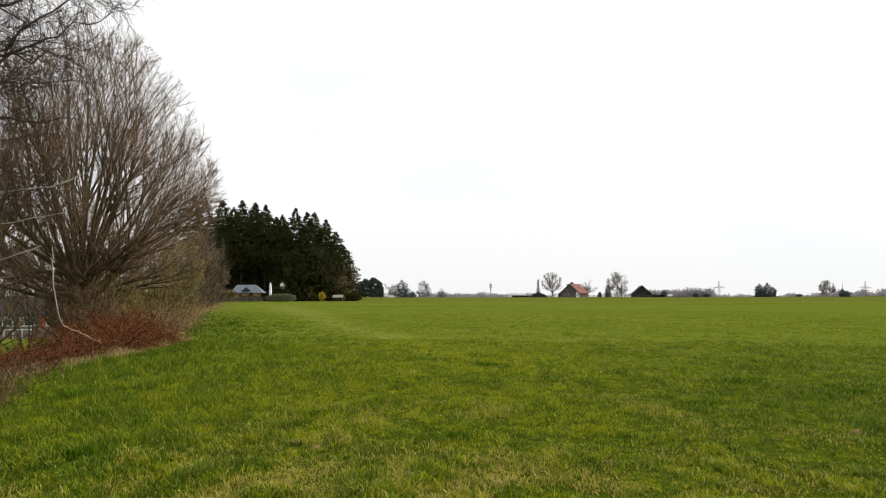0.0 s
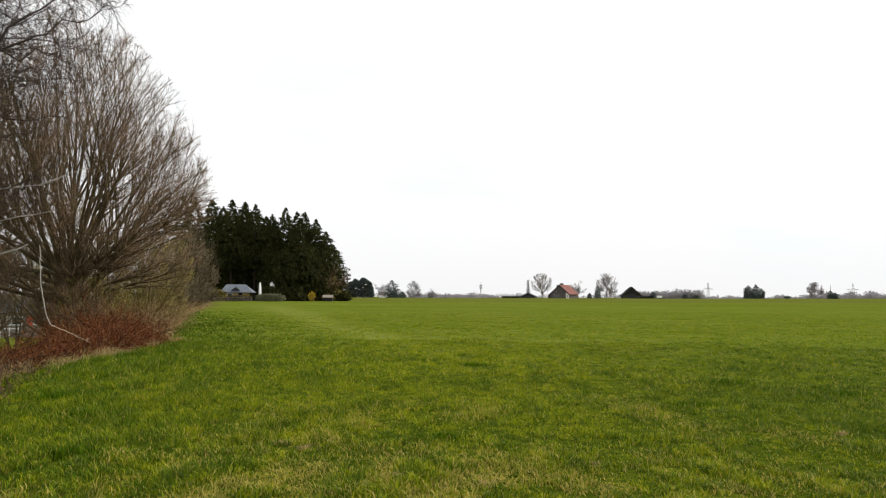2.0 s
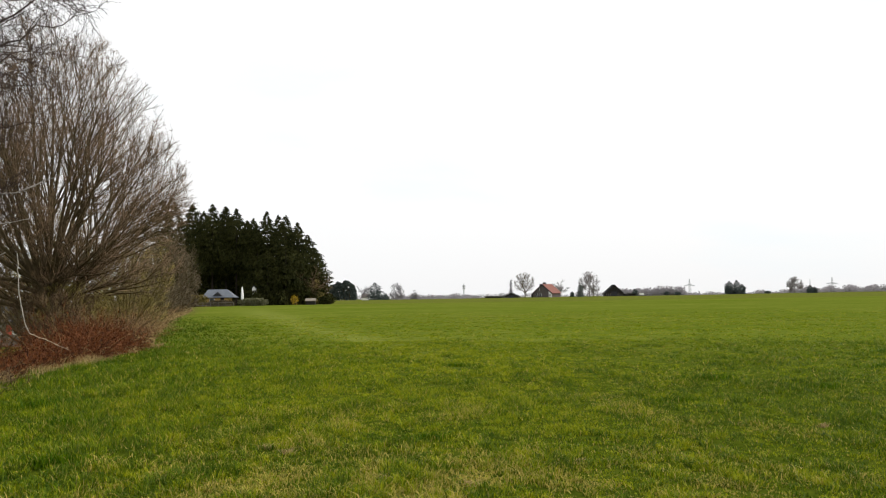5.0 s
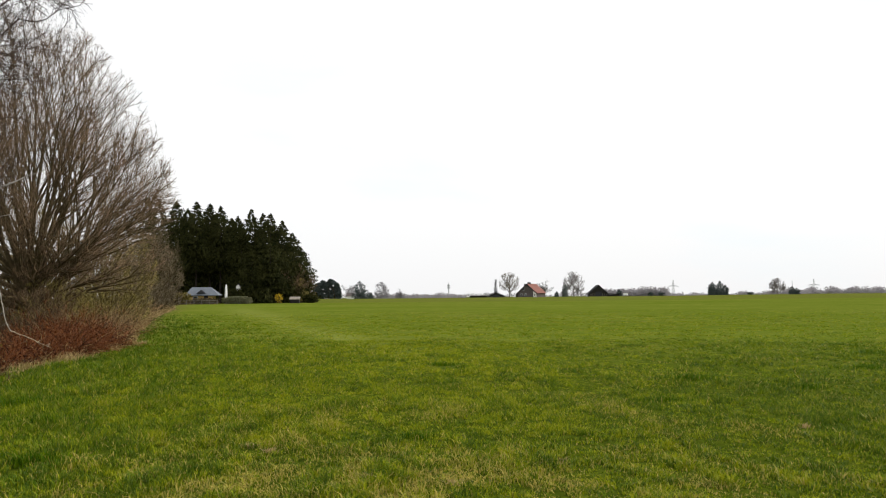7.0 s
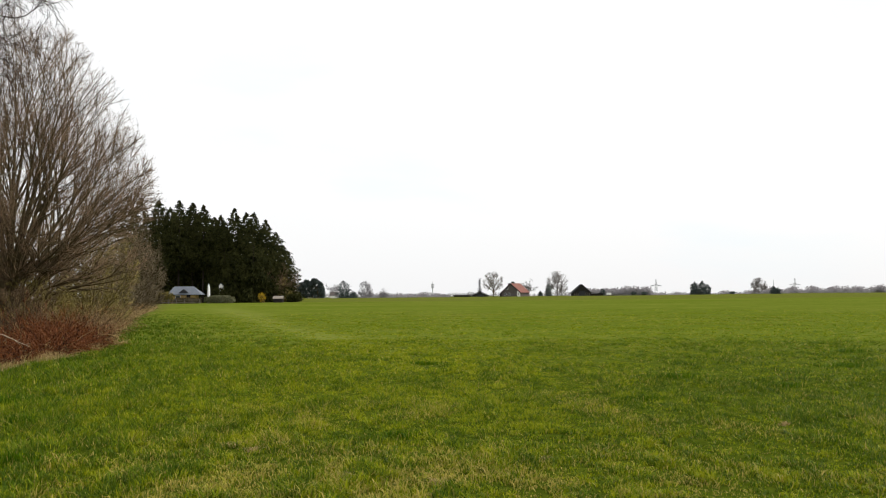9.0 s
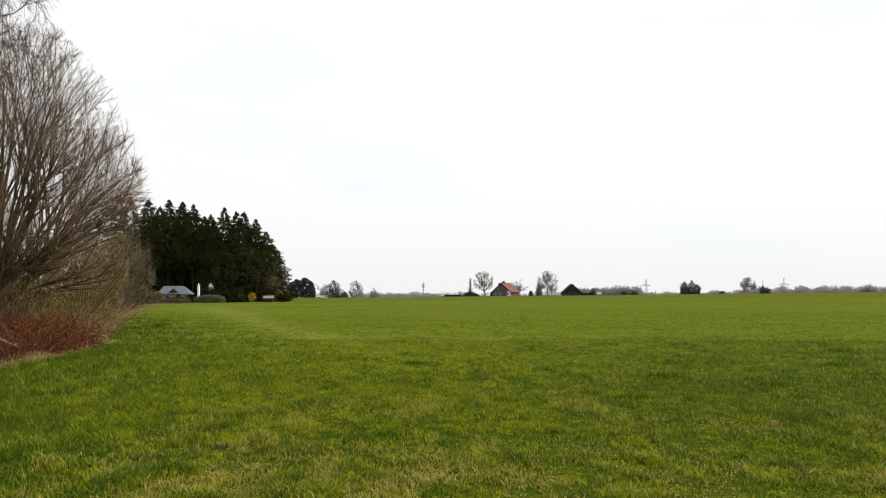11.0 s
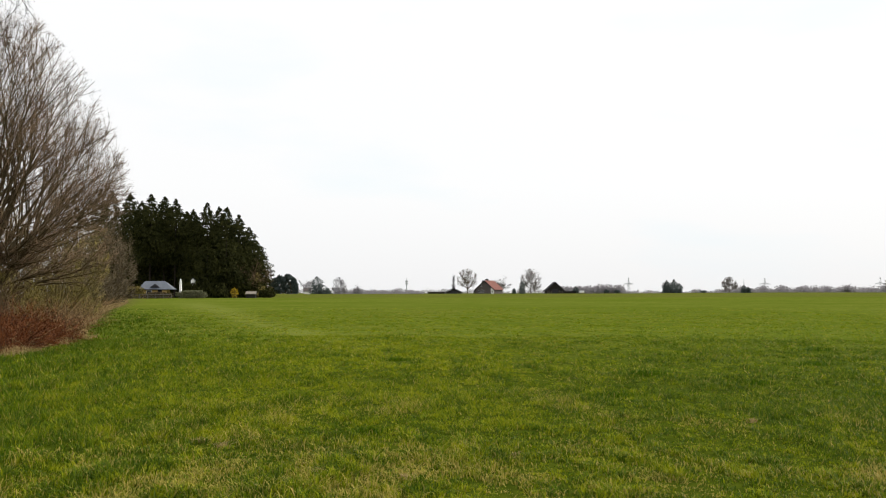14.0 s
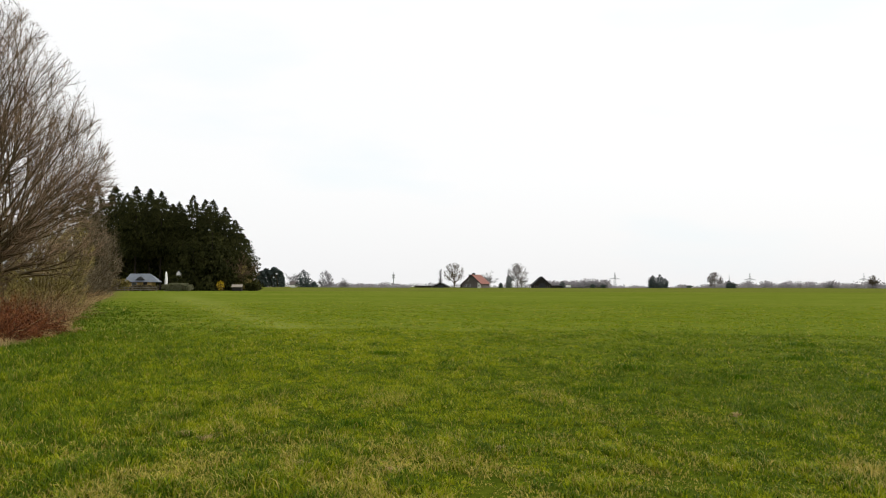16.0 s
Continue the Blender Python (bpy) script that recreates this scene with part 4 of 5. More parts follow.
def build_garden_shed():
    at = (-42.6, 185.0)
    ob = thing("garden_shed", (at[0], at[1], gz(*at) - 0.05), "yellow wooden garden shed with a blue-grey roof", "shed")
    part("wall", boxed(-2.6, -1.6, 0, 2.4, 1.6, 2.1), M_PINEWOOD, ob)
    for z in (0.5, 0.9, 1.3, 1.7):
        part("board", boxed(-2.62, -1.64, z, 2.42, -1.602, z + 0.34), M_PINEWOOD, ob)
    e = [(-3.4, -2.2, 1.95), (3.7, -2.2, 1.95), (3.7, 2.2, 1.95), (-3.4, 2.2, 1.95)]
    r = [(-2.4, 0, 3.7), (1.7, 0, 3.7)]
    part("roof", slab([e[0], e[1], r[1], r[0]], 0.12), M_FELT, ob)
    part("roof", slab([e[2], e[3], r[0], r[1]], 0.12), M_FELT, ob)
    part("roof_end", slab([e[1], e[2], r[1]], 0.12), M_FELT, ob)
    part("roof_end", slab([e[3], e[0], r[0]], 0.12), M_FELT, ob)
    part("dormer", prism([(-1.0, 2.35), (1.0, 2.35), (0, 3.1)], -2.0, -0.7), M_SLATE, ob)
    part("door", boxed(0.6, -1.70, 0.05, 1.4, -1.645, 1.95), M_DARKWOOD, ob)
    window(ob, -1.2, -1.66, 1.0, 0.9, 0.7)


build_garden_shed()


def build_parasol():
    at = (-37.3, 183.0)
    ob = thing("closed_parasol", (at[0], at[1], gz(*at)), "tall closed white garden parasol on a pole", "parasol")
    g = np.random.default_rng(7)
    a = np.linspace(0, 2 * np.pi, 17)[:-1]
    prof = [(1.3, 0.26), (1.6, 0.33), (2.2, 0.32), (3.0, 0.29), (3.7, 0.22), (4.05, 0.1), (4.15, 0.03)]
    V = np.array([(np.cos(t) * r * 0.8 * (1 + 0.12 * np.cos(8 * t)), np.sin(t) * r * 0.8 * (1 + 0.12 * np.cos(8 * t)), z) for z, r in prof for t in a])
    i = np.arange(16)
    F = np.concatenate([np.stack([k * 16 + i, k * 16 + (i + 1) % 16, (k + 1) * 16 + (i + 1) % 16, (k + 1) * 16 + i], 1) for k in range(len(prof) - 1)])
    part("canopy", mesh_of("canopy", V, F), M_CLOTH, ob, smooth=True)
    P = np.array([[[0, 0, 0.1], [0, 0, 1.5], [0, 0, 4.2]]], float)
    part("pole", mesh_of("pole", *tubes(P, np.full((1, 3), 0.03), 8)), M_METAL, ob)
    part("base_plate", boxed(-0.4, -0.4, 0, 0.4, 0.4, 0.1, bevel=0.02), M_GREYWOOD, ob)


build_parasol()


def leafy(name, at, size, n, leaf, material, label, category, seed, twig=None, group="", square=2.6):
    """A shrub, hedge or far crown: a rough-edged heap of small leaves on bare stems."""
    g = np.random.default_rng(seed)
    ob = thing(name, (at[0], at[1], gz(*at) - 0.05), label, category, group)
    sx, sy, sz = size
    U = g.uniform(-1, 1, (n * 2, 3))
    q = (np.abs(U) ** square).sum(1) + 0.30 * np.sin(U[:, 0] * 9 + seed) * np.sin(U[:, 2] * 7) + g.normal(0, 0.12, len(U))
    U = U[q < 1][:n]
    C = U * np.array([sx / 2, sy / 2, sz / 2]) + np.array([0, 0, sz / 2])
    part("foliage", mesh_of("foliage", *leaves(g, C, np.full(len(C), leaf), 0.1, 0.9)), material, ob)
    m = 14
    S = np.stack([g.uniform(-0.35, 0.35, m) * sx, g.uniform(-0.35, 0.35, m) * sy, np.zeros(m)], 1)
    P, Q = strands(g, S, np.concatenate([g.normal(0, 0.3, (m, 2)), np.ones((m, 1))], 1), np.full(m, sz * 0.8), np.full(m, 0.03), np.full(m, 0.01), 4, 0.1, 0)
    part("stems", mesh_of("stems", *tubes(P, Q, 4)), twig or M_BARK, ob)
    return ob


leafy("hedge", (-34.8, 182.0), (6.6, 1.3, 1.75), 3800, 0.13, M_IVY, "clipped grey-green garden hedge", "hedge", 61)
leafy("hedge", (-41.6, 181.5), (6.4, 1.0, 1.35), 3000, 0.13, M_GREYTWIG, "low grey-brown hedge in front of the shed", "hedge", 62)
leafy("hedge", (-46.2, 181.0), (4.2, 2.0, 2.6), 2600, 0.14, M_MOSSY, "unkempt olive hedge beside the shed", "hedge", 63)
leafy("forsythia_bush", (-26.9, 188.5), (1.9, 1.6, 2.4), 420, 0.12, M_FORSYTHIA, "forsythia bush in yellow blossom", "shrub", 64, square=1.7)
# added leaf mass that keeps the space under the spruces dark
leafy("evergreen_filler", (-52.0, 203.0), (26.0, 3.0, 9.5), 5200, 0.48, M_NEEDLE, "dark evergreen mass added to close sky gaps behind the garden shed", "undergrowth", 69)
# added bush: covers the lower part of the white block behind it
leafy("dark_bush", (-36.0, 187.0), (3.4, 1.6, 3.4), 1700, 0.2, M_NEEDLE, "dark evergreen bush added to hide the foot of the white block", "shrub", 59)
# white block in place of bright sky showing between the spruce trunks
gable_house("sky_gap_block", (-36.2, 191.0), 0, 0.8, 1.4, 3.9, 4.4, 0.08, M_RENDER, M_SLATE, "narrow white gabled block standing in for a gap of bright sky", "hut", 0.08)
leafy("dark_bush", (-20.4, 193.0), (3.6, 2.5, 1.9), 1500, 0.2, M_NEEDLE, "low dark evergreen bush", "shrub", 65)
fan_tree((-22.4, 204), 66, 12, 9.5, 2.4, M_TWIG, "slender bare tree at the end of the spruce stand", (8, 6, 5), fine=0.025)
fan_tree((-23.6, 198), 67, 12, 6.0, 2.4, M_MOSSY, "bare olive shrub in front of the spruces", (8, 6, 5), fine=0.025, **SHRUB)
fan_tree((-49.5, 178), 68, 12, 5.0, 3.2, M_GREYTWIG, "bare brown shrub beside the garden shed", (8, 6, 5), fine=0.025, **SHRUB)
gable_house("small_hut", (-23.4, 189.0), 90, 1.7, 2.0, 0.85, 1.35, 0.15, M_DARKWOOD, M_GREYWOOD, "small dark hut with a weathered pale roof", "hut", 0.08)


def build_picket(at, n, gap, tall, label):
    ob = thing("picket_fence", (at[0], at[1], gz(*at) - 0.03), label, "fence")
    post = boxed(-0.05, -0.05, 0, 0.05, 0.05, tall)
    first = part("post", post, M_GREYWOOD, ob)
    for i in range(1, n):
        p = new("post", first.data)
        p.parent, p.location = ob, (i * gap, 0, 0)
    for z in (0.35 * tall, 0.85 * tall):
        part("rail", boxed(-0.1, -0.09, z - 0.05, (n - 1) * gap + 0.1, -0.055, z + 0.05), M_GREYWOOD, ob)


build_picket((-48.0, 179.5), 7, 1.6, 0.95, "weathered grey wooden garden fence")


# ---- the neighbouring garden, seen under the trees ----
def build_cabin():
    at = (-33.5, 72.0)
    ob = gable_house("garden_cabin", at, 90, 4.0, 7.0, 2.05, 3.1, 0.4, M_GREYWOOD, M_SLATE, "grey garden cabin with red and white window shutters", "cabin", 0.1)
    for x in (-2.4, -0.6, 1.2):
        win = part("window", boxed(-2.06, -x - 0.45, 1.0, -2.005, -x + 0.45, 1.75), M_WHITE, ob)
        part("pane", boxed(-2.075, -x - 0.36, 1.08, -2.062, -x + 0.36, 1.67), M_GLASS, win)
    for x in (-1.25, 0.45, 2.1, 2.75):
        part("shutter", boxed(-2.07, -x - 0.22, 0.98, -2.005, -x + 0.22, 1.76), M_RED if x > 0 else M_WHITE, ob)


build_cabin()


def build_white_rails(at):
    ob = thing("garden_rail", (at[0], at[1], gz(*at) - 0.03), "white painted garden rail on posts", "fence")
    first = part("post", boxed(-0.035, -0.035, 0, 0.035, 0.035, 0.85), M_WHITE, ob)
    for i in range(1, 4):
        p = new("post", first.data)
        p.parent, p.location = ob, (i * 0.75, 0, 0)
    part("rail", boxed(-0.05, -0.06, 0.72, 2.3, -0.04, 0.79), M_WHITE, ob)


build_white_rails((-36.2, 70.0))


# ---- farm and far trees beyond the meadow ----
def bare_crown(at, tall, seed, spread, stems, label, fine, twig=None, fork=0.28, wide=1.0):
    """A standing far tree: trunk, forked limbs, a net of twigs."""
    g = np.random.default_rng(seed)
    ob = thing("bare_tree", (at[0], at[1], gz(*at) - 0.1), label, "bare tree")
    h = tall * fork
    P, Q = strands(g, np.zeros((1, 3)), np.array([[0, 0, 1.0]]), np.array([h * 1.3]), np.array([tall * 0.022]), np.array([tall * 0.014]), 5, 0.03, 0.03)
    part("trunk", mesh_of("trunk", *tubes(P, Q, 7)), M_BARK, ob, smooth=True)
    az = np.arange(stems) * 2.39996
    tilt = np.radians(spread) * np.sqrt((np.arange(stems) + 0.4) / stems)
    D = np.stack([np.cos(az) * np.sin(tilt), np.sin(az) * np.sin(tilt), np.cos(tilt)], 1)
    S = P[0, 3][None] + D * 0.1 + np.stack([0 * az, 0 * az, g.uniform(-0.1, 0.25, stems) * h], 1)
    L = (tall - h) * (1.05 - 0.25 * tilt) * g.uniform(0.85, 1.08, stems) * wide
    P1, Q1 = strands(g, S, D, L, np.full(stems, tall * 0.012), np.full(stems, fine), 8, 0.12, 0.03)
    for j in range(stems):
        part("limb", mesh_of("limb", *tubes(P1[j:j + 1], Q1[j:j + 1], 5)), twig or M_FARTWIG, ob, smooth=True)
    c2 = sprout(g, P1, Q1, L, 18, 0.2, 1.0, 46, 0.32, 0.6)
    P2, Q2 = strands(g, *c2[:3], np.maximum(c2[3], fine), np.full(len(c2[2]), fine * 0.7), 4, 0.16, 0.02)
    c3 = sprout(g, P2, Q2, c2[2], 9, 0.2, 1.0, 50, 0.55, 0.7)
    P3, Q3 = strands(g, *c3[:3], np.full(len(c3[2]), fine * 0.8), np.full(len(c3[2]), fine * 0.5), 1, 0.18, 0.02)
    tagged(part("twig_mass", mesh_of("twig_mass", *gather([tubes(P2, Q2, 3), tubes(P3, Q3, 3)])), twig or M_FARTWIG, ob), kind="stuff")
    return ob


DOME = dict(power=2.1, middle=0.60, low=0.26)
fan_tree((63.9, 496), 71, 13, 15.0, 6.4, M_GREYTWIG, "bare spreading farm tree beside the farmhouse", (8, 6, 3), fine=0.036, spread=66, fork=4.4, thick=1.5, **DOME)
fan_tree((107.0, 520), 86, 18, 16.0, 7.0, M_FARTWIG, "bare round-crowned pale tree between the farm buildings", (9, 8, 4), M_FARTWIG, fine=0.028, spread=80, fork=4.6, **DOME)
bare_crown((92.0, 540), 11.5, 73, 60, 10, "bare pale tree behind the farmhouse", 0.032)
fan_tree((-15.9, 700), 74, 14, 17.0, 6.2, M_HAZEWOOD, "bare rounded tree on the skyline, pale with painted haze", (8, 7, 4), M_HAZEWOOD, fine=0.042, spread=70, fork=3.0, power=2.0, middle=0.5, low=0.12)
bare_crown((-2.0, 900), 15.0, 75, 50, 10, "small bare tree on the skyline, pale with painted haze", 0.053, M_HAZEWOOD)
bare_crown((-33.5, 560), 11.0, 76, 50, 9, "bare slender tree behind the dark pine, pale with painted haze", 0.037, M_HAZEWOOD)
fan_tree((272.0, 600), 77, 14, 12.0, 6.0, M_FARTWIG, "bare rounded tree on the far field edge", (8, 7, 4), M_FARTWIG, fine=0.040, spread=74, fork=2.0, power=2.0, middle=0.45, low=0.1)
bare_crown((118.0, 560), 9.0, 78, 58, 9, "small bare tree behind the barn", 0.037)
bare_crown((-25.2, 197), 9.0, 83, 56, 12, "bare twiggy tree leaning out beside the spruce stand", 0.022, M_TWIG, 0.18)
bare_crown((372.0, 562), 9.0, 79, 62, 12, "bare dark tree by the far wood", 0.053, M_GREYTWIG)


def build_poplar():
    g = np.random.default_rng(81)
    ob = thing("poplar_tree", (60.5, 540, gz(60.5, 540) - 0.1), "slender upright bare poplar", "poplar")
    P, Q = strands(g, np.zeros((1, 3)), np.array([[0, 0, 1.0]]), np.array([11.5]), np.array([0.06]), np.array([0.03]), 8, 0.01, 0.05)
    # trunk and twigs carry the painted haze colour
    part("trunk", mesh_of("trunk", *tubes(P, Q, 6)), M_HAZEWOOD, ob)
    c = sprout(g, P, Q, np.array([11.5]), 300, 0.10, 0.98, 30, 0.24, 0.4)
    P1, Q1 = strands(g, *c[:3], np.full(300, 0.035), np.full(300, 0.02), 4, 0.06, 0.04)
    tagged(part("twig_mass", mesh_of("twig_mass", *tubes(P1, Q1, 3)), M_HAZEWOOD, ob), kind="stuff")


build_poplar()


def build_pine():
    """The broad two-headed pine on the skyline, bluish from haze put into its needles."""
    g = np.random.default_rng(82)
    x, y = -39.8, 455.0
    ob = thing("pine_tree", (x, y, gz(x, y) - 0.1), "broad dark pine with a double crown, bluish with painted haze", "pine")
    m = 7
    S = np.stack([np.linspace(-4.5, 4.5, m), g.normal(0, 1, m), np.zeros(m)], 1)
    P, Q = strands(g, S, np.concatenate([g.normal(0, 0.12, (m, 2)), np.ones((m, 1))], 1), np.full(m, 7.0), np.full(m, 0.2), np.full(m, 0.06), 6, 0.05, 0)
    part("trunk", mesh_of("trunk", *tubes(P, Q, 5)), M_BARK, ob)
    C = []
    for i in range(230):
        cx = g.uniform(-7.0, 7.0)
        top = 10.2 * (1 - (abs(cx) / 9.4) ** 2.6) + (0.9 if cx > 0.8 else 0.0) - 1.6 * math.exp(-(cx / 0.8) ** 2) + g.uniform(-0.5, 0.3)
        cz, r = top - 0.7 if i % 5 == 0 else g.uniform(0.7, top - 0.6), g.uniform(0.8, 1.4)
        v = unit(g.normal(0, 1, (95, 3))) * (r * g.uniform(0.2, 1.05, 95) ** 0.6)[:, None]
        C.append(v * np.array([1, 1, 0.6]) + np.array([cx, g.normal(0, 1.2), cz]))
    C = np.concatenate(C)
    part("crown", mesh_of("crown", *leaves(g, C, np.full(len(C), 0.47), 0.2, 0.8)), M_HAZEPINE, ob)


build_pine()
for i, (x, y, h, w, lab) in enumerate([
        (-22.2, 455, 9.6, 6.2, "conical dark fir on the skyline"), (-18.6, 456, 5.0, 6.0, "low dark fir beside a taller one"), (-16.2, 458, 3.4, 1.8, "young dark fir on the skyline"),
        (175.0, 468, 7.4, 4.4, "dark fir in a clump out on the far field edge"), (178.4, 466, 8.0, 3.6, "slender dark fir in a far clump"), (182.4, 468, 5.8, 2.8, "small dark fir in a far clump"), (176.5, 472, 6.0, 3.6, "bushy dark fir in a far clump"),
        (218.0, 462, 4.6, 2.8, "squat dark fir on the far field edge"), (221.0, 463, 3.6, 2.2, "low dark fir on the far field edge"),
        (95.6, 490, 7.6, 3.2, "grey-green cypress beside the farm, lightened with painted haze"), (91.2, 492, 3.4, 2.0, "low dark conifer beside the farm"), (131.5, 505, 4.6, 3.0, "low dark fir beside the barn")]):
    spruce((x, y), h, 200 + i, w * 0.55, 0.03, int(62 * h), lab, "", 0.25, "fir_tree", M_HAZECYPRESS if "cypress" in lab else M_HAZEPINE)


def build_farmhouse():
    at = (76.6, 494.0)
    ob = gable_house("farmhouse", at, -33, 12.0, 12.5, 2.5, 7.6, 0.5, M_BRICK, M_TILE, "brick farmhouse with a red tiled roof and chimneys", "house", 0.22)
    part("gable_wall", prism([(3.9, 0.0), (5.9, 0.0), (5.9, 2.4), (3.9, 4.05)], -6.33, -6.253), M_RENDER, ob, "white rendered part of the gable")
    for x, z in ((-3.6, 1.0), (-1.2, 1.0), (-2.4, 4.2)):
        window(ob, x, -6.27, z, 1.1, 1.3)
    window(ob, 4.8, -6.35, 0.9, 0.7, 1.1)
    part("chimney", boxed(-1.1, -3.2, 6.4, 0.4, -1.8, 8.9), M_SLATE, ob)
    part("chimney", boxed(-2.6, -4.6, 5.6, -1.8, -3.8, 8.0), M_SLATE, ob)
    for sx in (-1, 1):
        part("bargeboard", prism([(sx * 6.5, 1.75), (sx * 6.5, 2.35), (0, 7.92), (0, 7.25)], -6.86, -6.76), M_SLATE, ob)
    part("porch", boxed(-7.3, -6.0, 0, -6.02, -3.4, 2.6), M_DARKWOOD, ob)


build_farmhouse()


def build_barn(at, turn, wide, deep, eave, ridge, label, lean=0.0):
    ob = gable_house("barn", at, turn, wide, deep, eave, ridge, 0.5, M_DARKWOOD, M_SLATE, label, "barn", 0.2)
    part("door", boxed(-1.7, -deep / 2 - 0.07, 0.05, 1.7, -deep / 2 - 0.02, min(3.0, eave + 1)), M_SLATE, ob)
    for x in range(-4, 5):
        part("board", boxed(x * wide / 9.5 - 0.08, -deep / 2 - 0.05, 0, x * wide / 9.5 + 0.08, -deep / 2 - 0.01, eave), M_GREYWOOD, ob)
    if lean:
        part("lean_to", boxed(wide / 2 + 0.03, -deep / 2 + 1, 0, wide / 2 + lean, deep / 2 - 1, eave * 0.75), M_DARKWOOD, ob)
        part("roof", slab([(wide / 2 + 0.03, -deep / 2 + 0.6, eave * 1.05), (wide / 2 + lean + 0.4, -deep / 2 + 0.6, eave * 0.78), (wide / 2 + lean + 0.4, deep / 2 - 0.6, eave * 0.78), (wide / 2 + 0.03, deep / 2 - 0.6, eave * 1.05)], 0.15), M_SLATE, ob)


build_barn((115.2, 492), -8, 10.4, 14, 1.9, 6.6, "dark wooden barn with a steep gable", 7.0)
build_barn((55.6, 494), -5, 9.6, 9, 0.8, 3.2, "low dark barn with a shallow gable", 0.0)


def build_low_shed():
    at = (45.8, 500)
    ob = thing("field_shelter", (at[0], at[1], gz(*at) - 0.05), "long low field shelter with a flat grey roof", "shed")
    part("wall", boxed(-5, -2, 0, 5, 2, 1.2), M_DARKWOOD, ob)
    part("roof", boxed(-5.4, -2.4, 1.2, 5.4, 2.4, 1.4), M_GREYWOOD, ob)


build_low_shed()


def build_trailer():
    at = (130.8, 488)
    ob = thing("white_trailer", (at[0], at[1], gz(*at)), "small white trailer parked beside the barn", "trailer")
    part("body", boxed(-1.3, -0.8, 0.45, 1.3, 0.8, 1.75, bevel=0.15), M_WHITE, ob)
    for s in (-1, 1):
        P = np.array([[[0, s * 0.9, 0.32], [0, s * 0.72, 0.32]]], float)
        me = mesh_of("wheel", *tubes(P, np.full((1, 2), 0.32), 14))
        part("wheel", me, M_DARKWOOD, ob)
    part("drawbar", boxed(-2.2, -0.05, 0.44, -1.29, 0.05, 0.54), M_METAL, ob)


build_trailer()


def far_house(at, turn, wide, deep, eave, ridge, wall, roof, label):
    ob = gable_house("far_house", at, turn, wide, deep, eave, ridge, 0.4, wall, roof, label, "house")
    for x in (-wide / 4, wide / 4):
        window(ob, x, -deep / 2 - 0.02, 1.0, 1.0, 1.2)


far_house((-31.0, 520), 90, 4, 4, 2.2, 3.8, M_RENDER, M_BRICK, "small white house behind the fir")
for i, (bx, by, bw, bh) in enumerate([(197.6, 470, 4.2, 1.7), (140.2, 470, 3.4, 2.4), (147.0, 472, 4.4, 2.2), (121.5, 500, 3.0, 2.0)]):
    leafy("dark_bush", (bx, by), (bw, 2.4, bh), 500, 0.28, M_HAZEPINE, "low dark bush on the far field edge", "shrub", 85 + i, group="far bushes", square=1.7)


def build_pylon(at, turn, tall, arm):
    """Lattice power pylon with one wide crossarm."""
    g0 = gz(*at)
    ob = thing("power_pylon", (at[0], at[1], g0 - 0.2), "grey lattice power pylon on the horizon", "pylon", "power pylons", turn=turn)

    def beams(name, rods, r):
        P = np.array(rods, float)
        part(name, mesh_of(name, *tubes(P, np.full(P.shape[:2], r), 4)), M_METAL, ob)

    legs, w0, w1 = [], 3.6, 0.5
    for sx in (-1, 1):
        for sy in (-1, 1):
            legs.append([(sx * w0, sy * w0, 0), (sx * w1, sy * w1, tall)])
    for l in legs:
        beams("leg", [l], 0.22)
    rods = []
    n = 9
    for k in range(n):
        z0, z1 = tall * k / n, tall * (k + 1) / n
        a, b = w0 + (w1 - w0) * k / n, w0 + (w1 - w0) * (k + 1) / n
        for s in (-1, 1):
            rods += [[(-a, s * a, z0), (b, s * b, z1)], [(a, s * a, z0), (-b, s * b, z1)], [(s * a, -a, z0), (s * b, b, z1)], [(s * a, a, z0), (s * b, -b, z1)]]
    beams("lattice", rods, 0.10)
    za = tall * 0.68
    rods = []
    for s in (-1, 1):
        for sy in (-1, 1):
            rods += [[(0, sy * 1.2, za), (s * arm, 0, za)], [(0, sy * 1.0, za + 2.6), (s * arm, 0, za)]]
        for k in range(1, 6):
            rods.append([(s * arm * k / 6, 0.0, za), (s * arm * (k - 0.5) / 6, 0.0, za + 2.6 * (1 - (k - 0.5) / 6))])
    beams("crossarm", rods, 0.30)
    for s in (-1, -0.55, 0.55, 1):
        beams("insulator", [[(s * arm, 0, za), (s * arm, 0, za - 2.4)]], 0.14)


for px, py, th, ar in ((587, 1800, 43.0, 13), (898, 1800, 43.0, 15), (1170, 1800, 44.5, 15)):
    build_pylon((px, py), 12, th, ar)


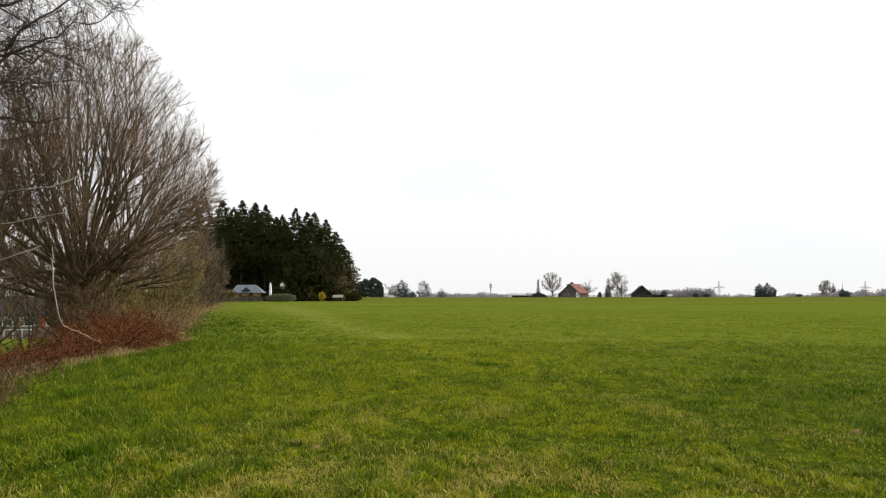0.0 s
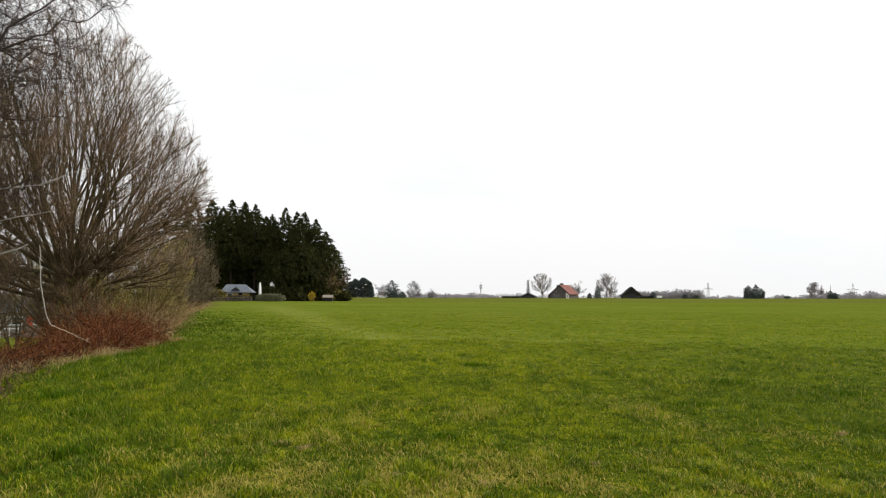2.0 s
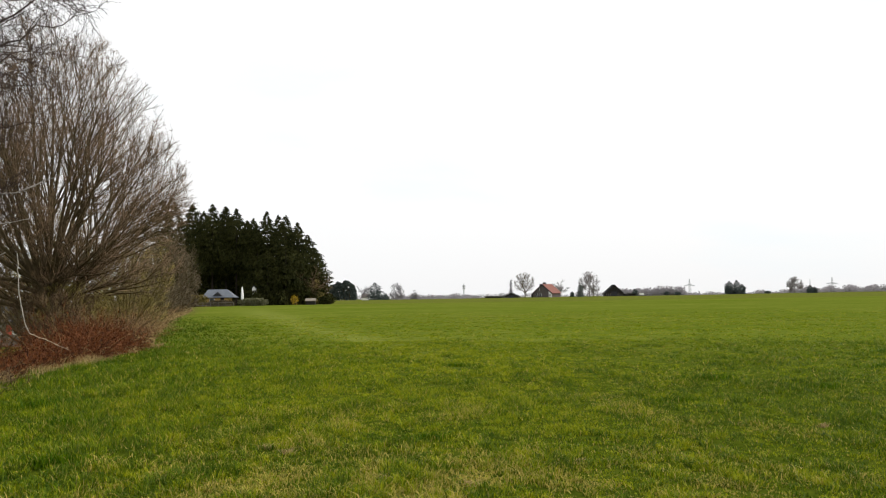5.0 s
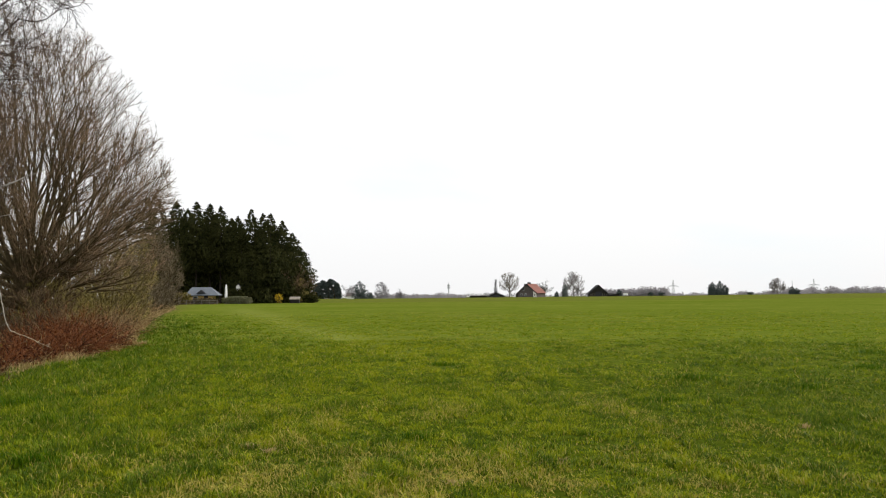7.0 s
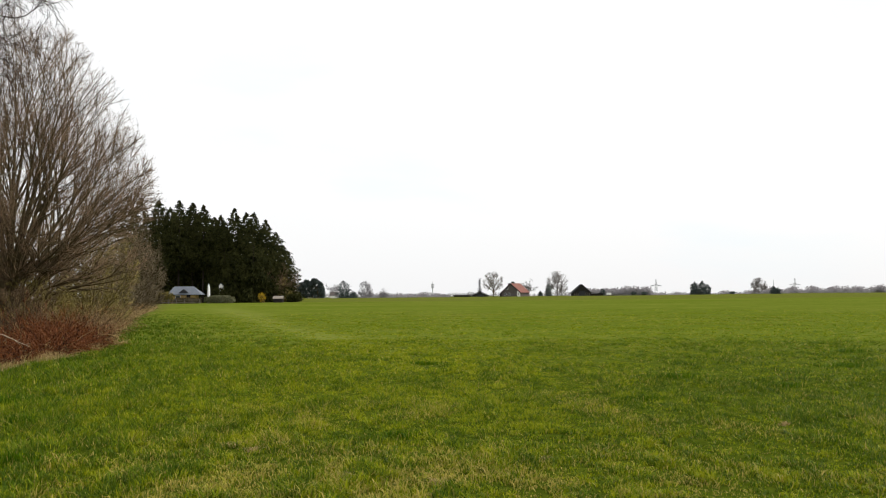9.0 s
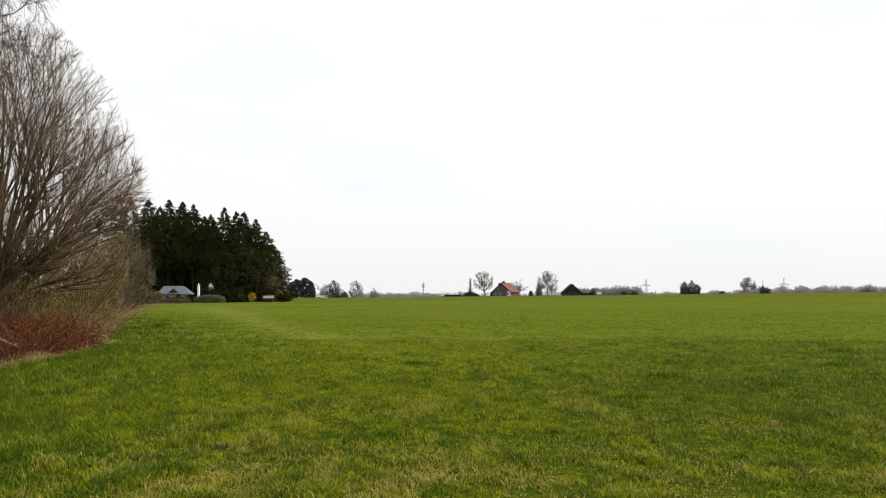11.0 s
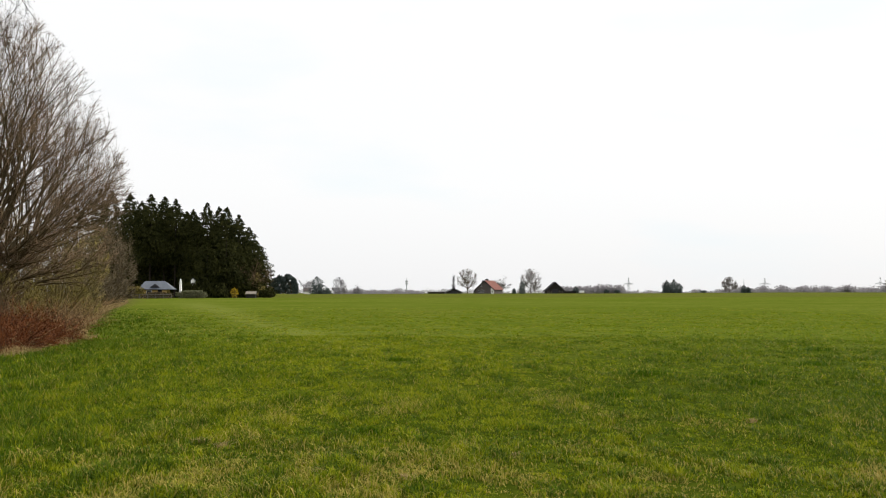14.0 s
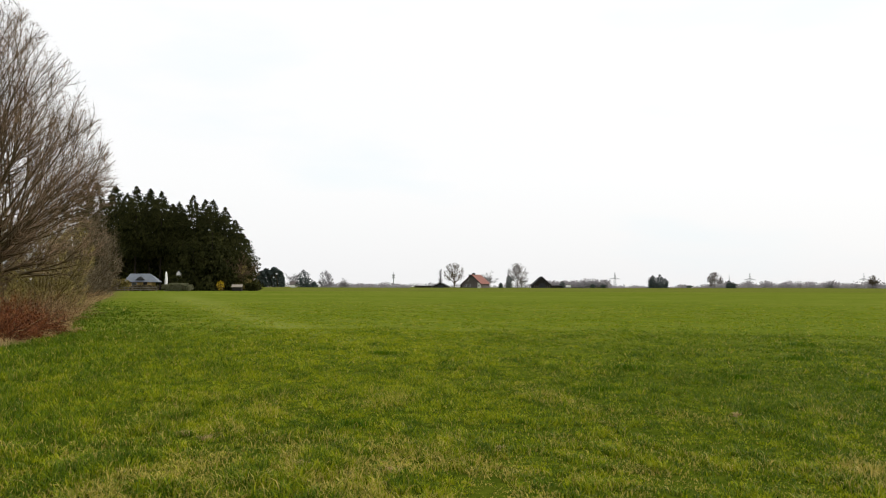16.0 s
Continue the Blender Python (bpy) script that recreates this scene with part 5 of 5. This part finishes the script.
def build_mast(at, tall, r, head, label):
    ob = thing("radio_mast", (at[0], at[1], gz(*at) - 0.2), label, "mast")
    P = np.array([[[0, 0, 0], [0, 0, tall * 0.8], [0, 0, tall]]], float)
    part("shaft", mesh_of("shaft", *tubes(P, np.array([[r, r * 0.8, r * 0.25]]), 10)), M_METAL, ob)
    if head:
        for z in (0.70, 0.82):
            P = np.array([[[0, 0, tall * z - 1.6], [0, 0, tall * z + 1.6]]], float)
            part("platform", mesh_of("platform", *tubes(P, np.full((1, 2), head), 12)), M_METAL, ob)


build_mast((113, 2000), 45, 1.3, 3.6, "grey radio mast with two platforms on the skyline")
build_mast((708, 1500), 36, 0.7, 0, "thin grey mast on the skyline")


def build_woods(az0, az1, d, tall, n, seed, label, fill=80, name="far_wood"):
    """A strip of distant bare woodland, its grey haze put into the colour."""
    g = np.random.default_rng(seed)
    az = np.radians(np.linspace(az0, az1, n) + g.normal(0, (az1 - az0) / n * 0.7, n))
    dd = d * g.uniform(0.97, 1.12, n)
    x, y = dd * np.sin(az), dd * np.cos(az)
    z = height(x, y)
    h = tall * (0.82 + 0.2 * np.sin(np.arange(n) * 0.37 + seed) * np.sin(np.arange(n) * 0.11)) * g.uniform(0.9, 1.06, n)
    k = fill
    U = unit(g.normal(0, 1, (n, k, 3))) * (g.uniform(0.05, 1, (n, k, 1)) ** 0.7)
    C = np.stack([x, y, z + h * 0.60], 1)[:, None] + U * np.stack([h * 0.52, h * 0.52, h * 0.34], 1)[:, None]
    stems = np.stack([np.stack([x, y, z - 0.2], 1), np.stack([x, y, z + h * 0.7], 1)], 1)
    V, F = leaves(g, C.reshape(-1, 3), np.repeat(h * 0.078, k), 0.0, 0.75)
    V2, F2 = tubes(stems, np.stack([h * 0.02, h * 0.01], 1), 4)
    me = mesh_of(name, *gather([(V, F), (V2, F2)]))
    me.materials.append(M_HAZEWOOD)
    tagged(new(name, me), label, "woodland", kind="stuff")


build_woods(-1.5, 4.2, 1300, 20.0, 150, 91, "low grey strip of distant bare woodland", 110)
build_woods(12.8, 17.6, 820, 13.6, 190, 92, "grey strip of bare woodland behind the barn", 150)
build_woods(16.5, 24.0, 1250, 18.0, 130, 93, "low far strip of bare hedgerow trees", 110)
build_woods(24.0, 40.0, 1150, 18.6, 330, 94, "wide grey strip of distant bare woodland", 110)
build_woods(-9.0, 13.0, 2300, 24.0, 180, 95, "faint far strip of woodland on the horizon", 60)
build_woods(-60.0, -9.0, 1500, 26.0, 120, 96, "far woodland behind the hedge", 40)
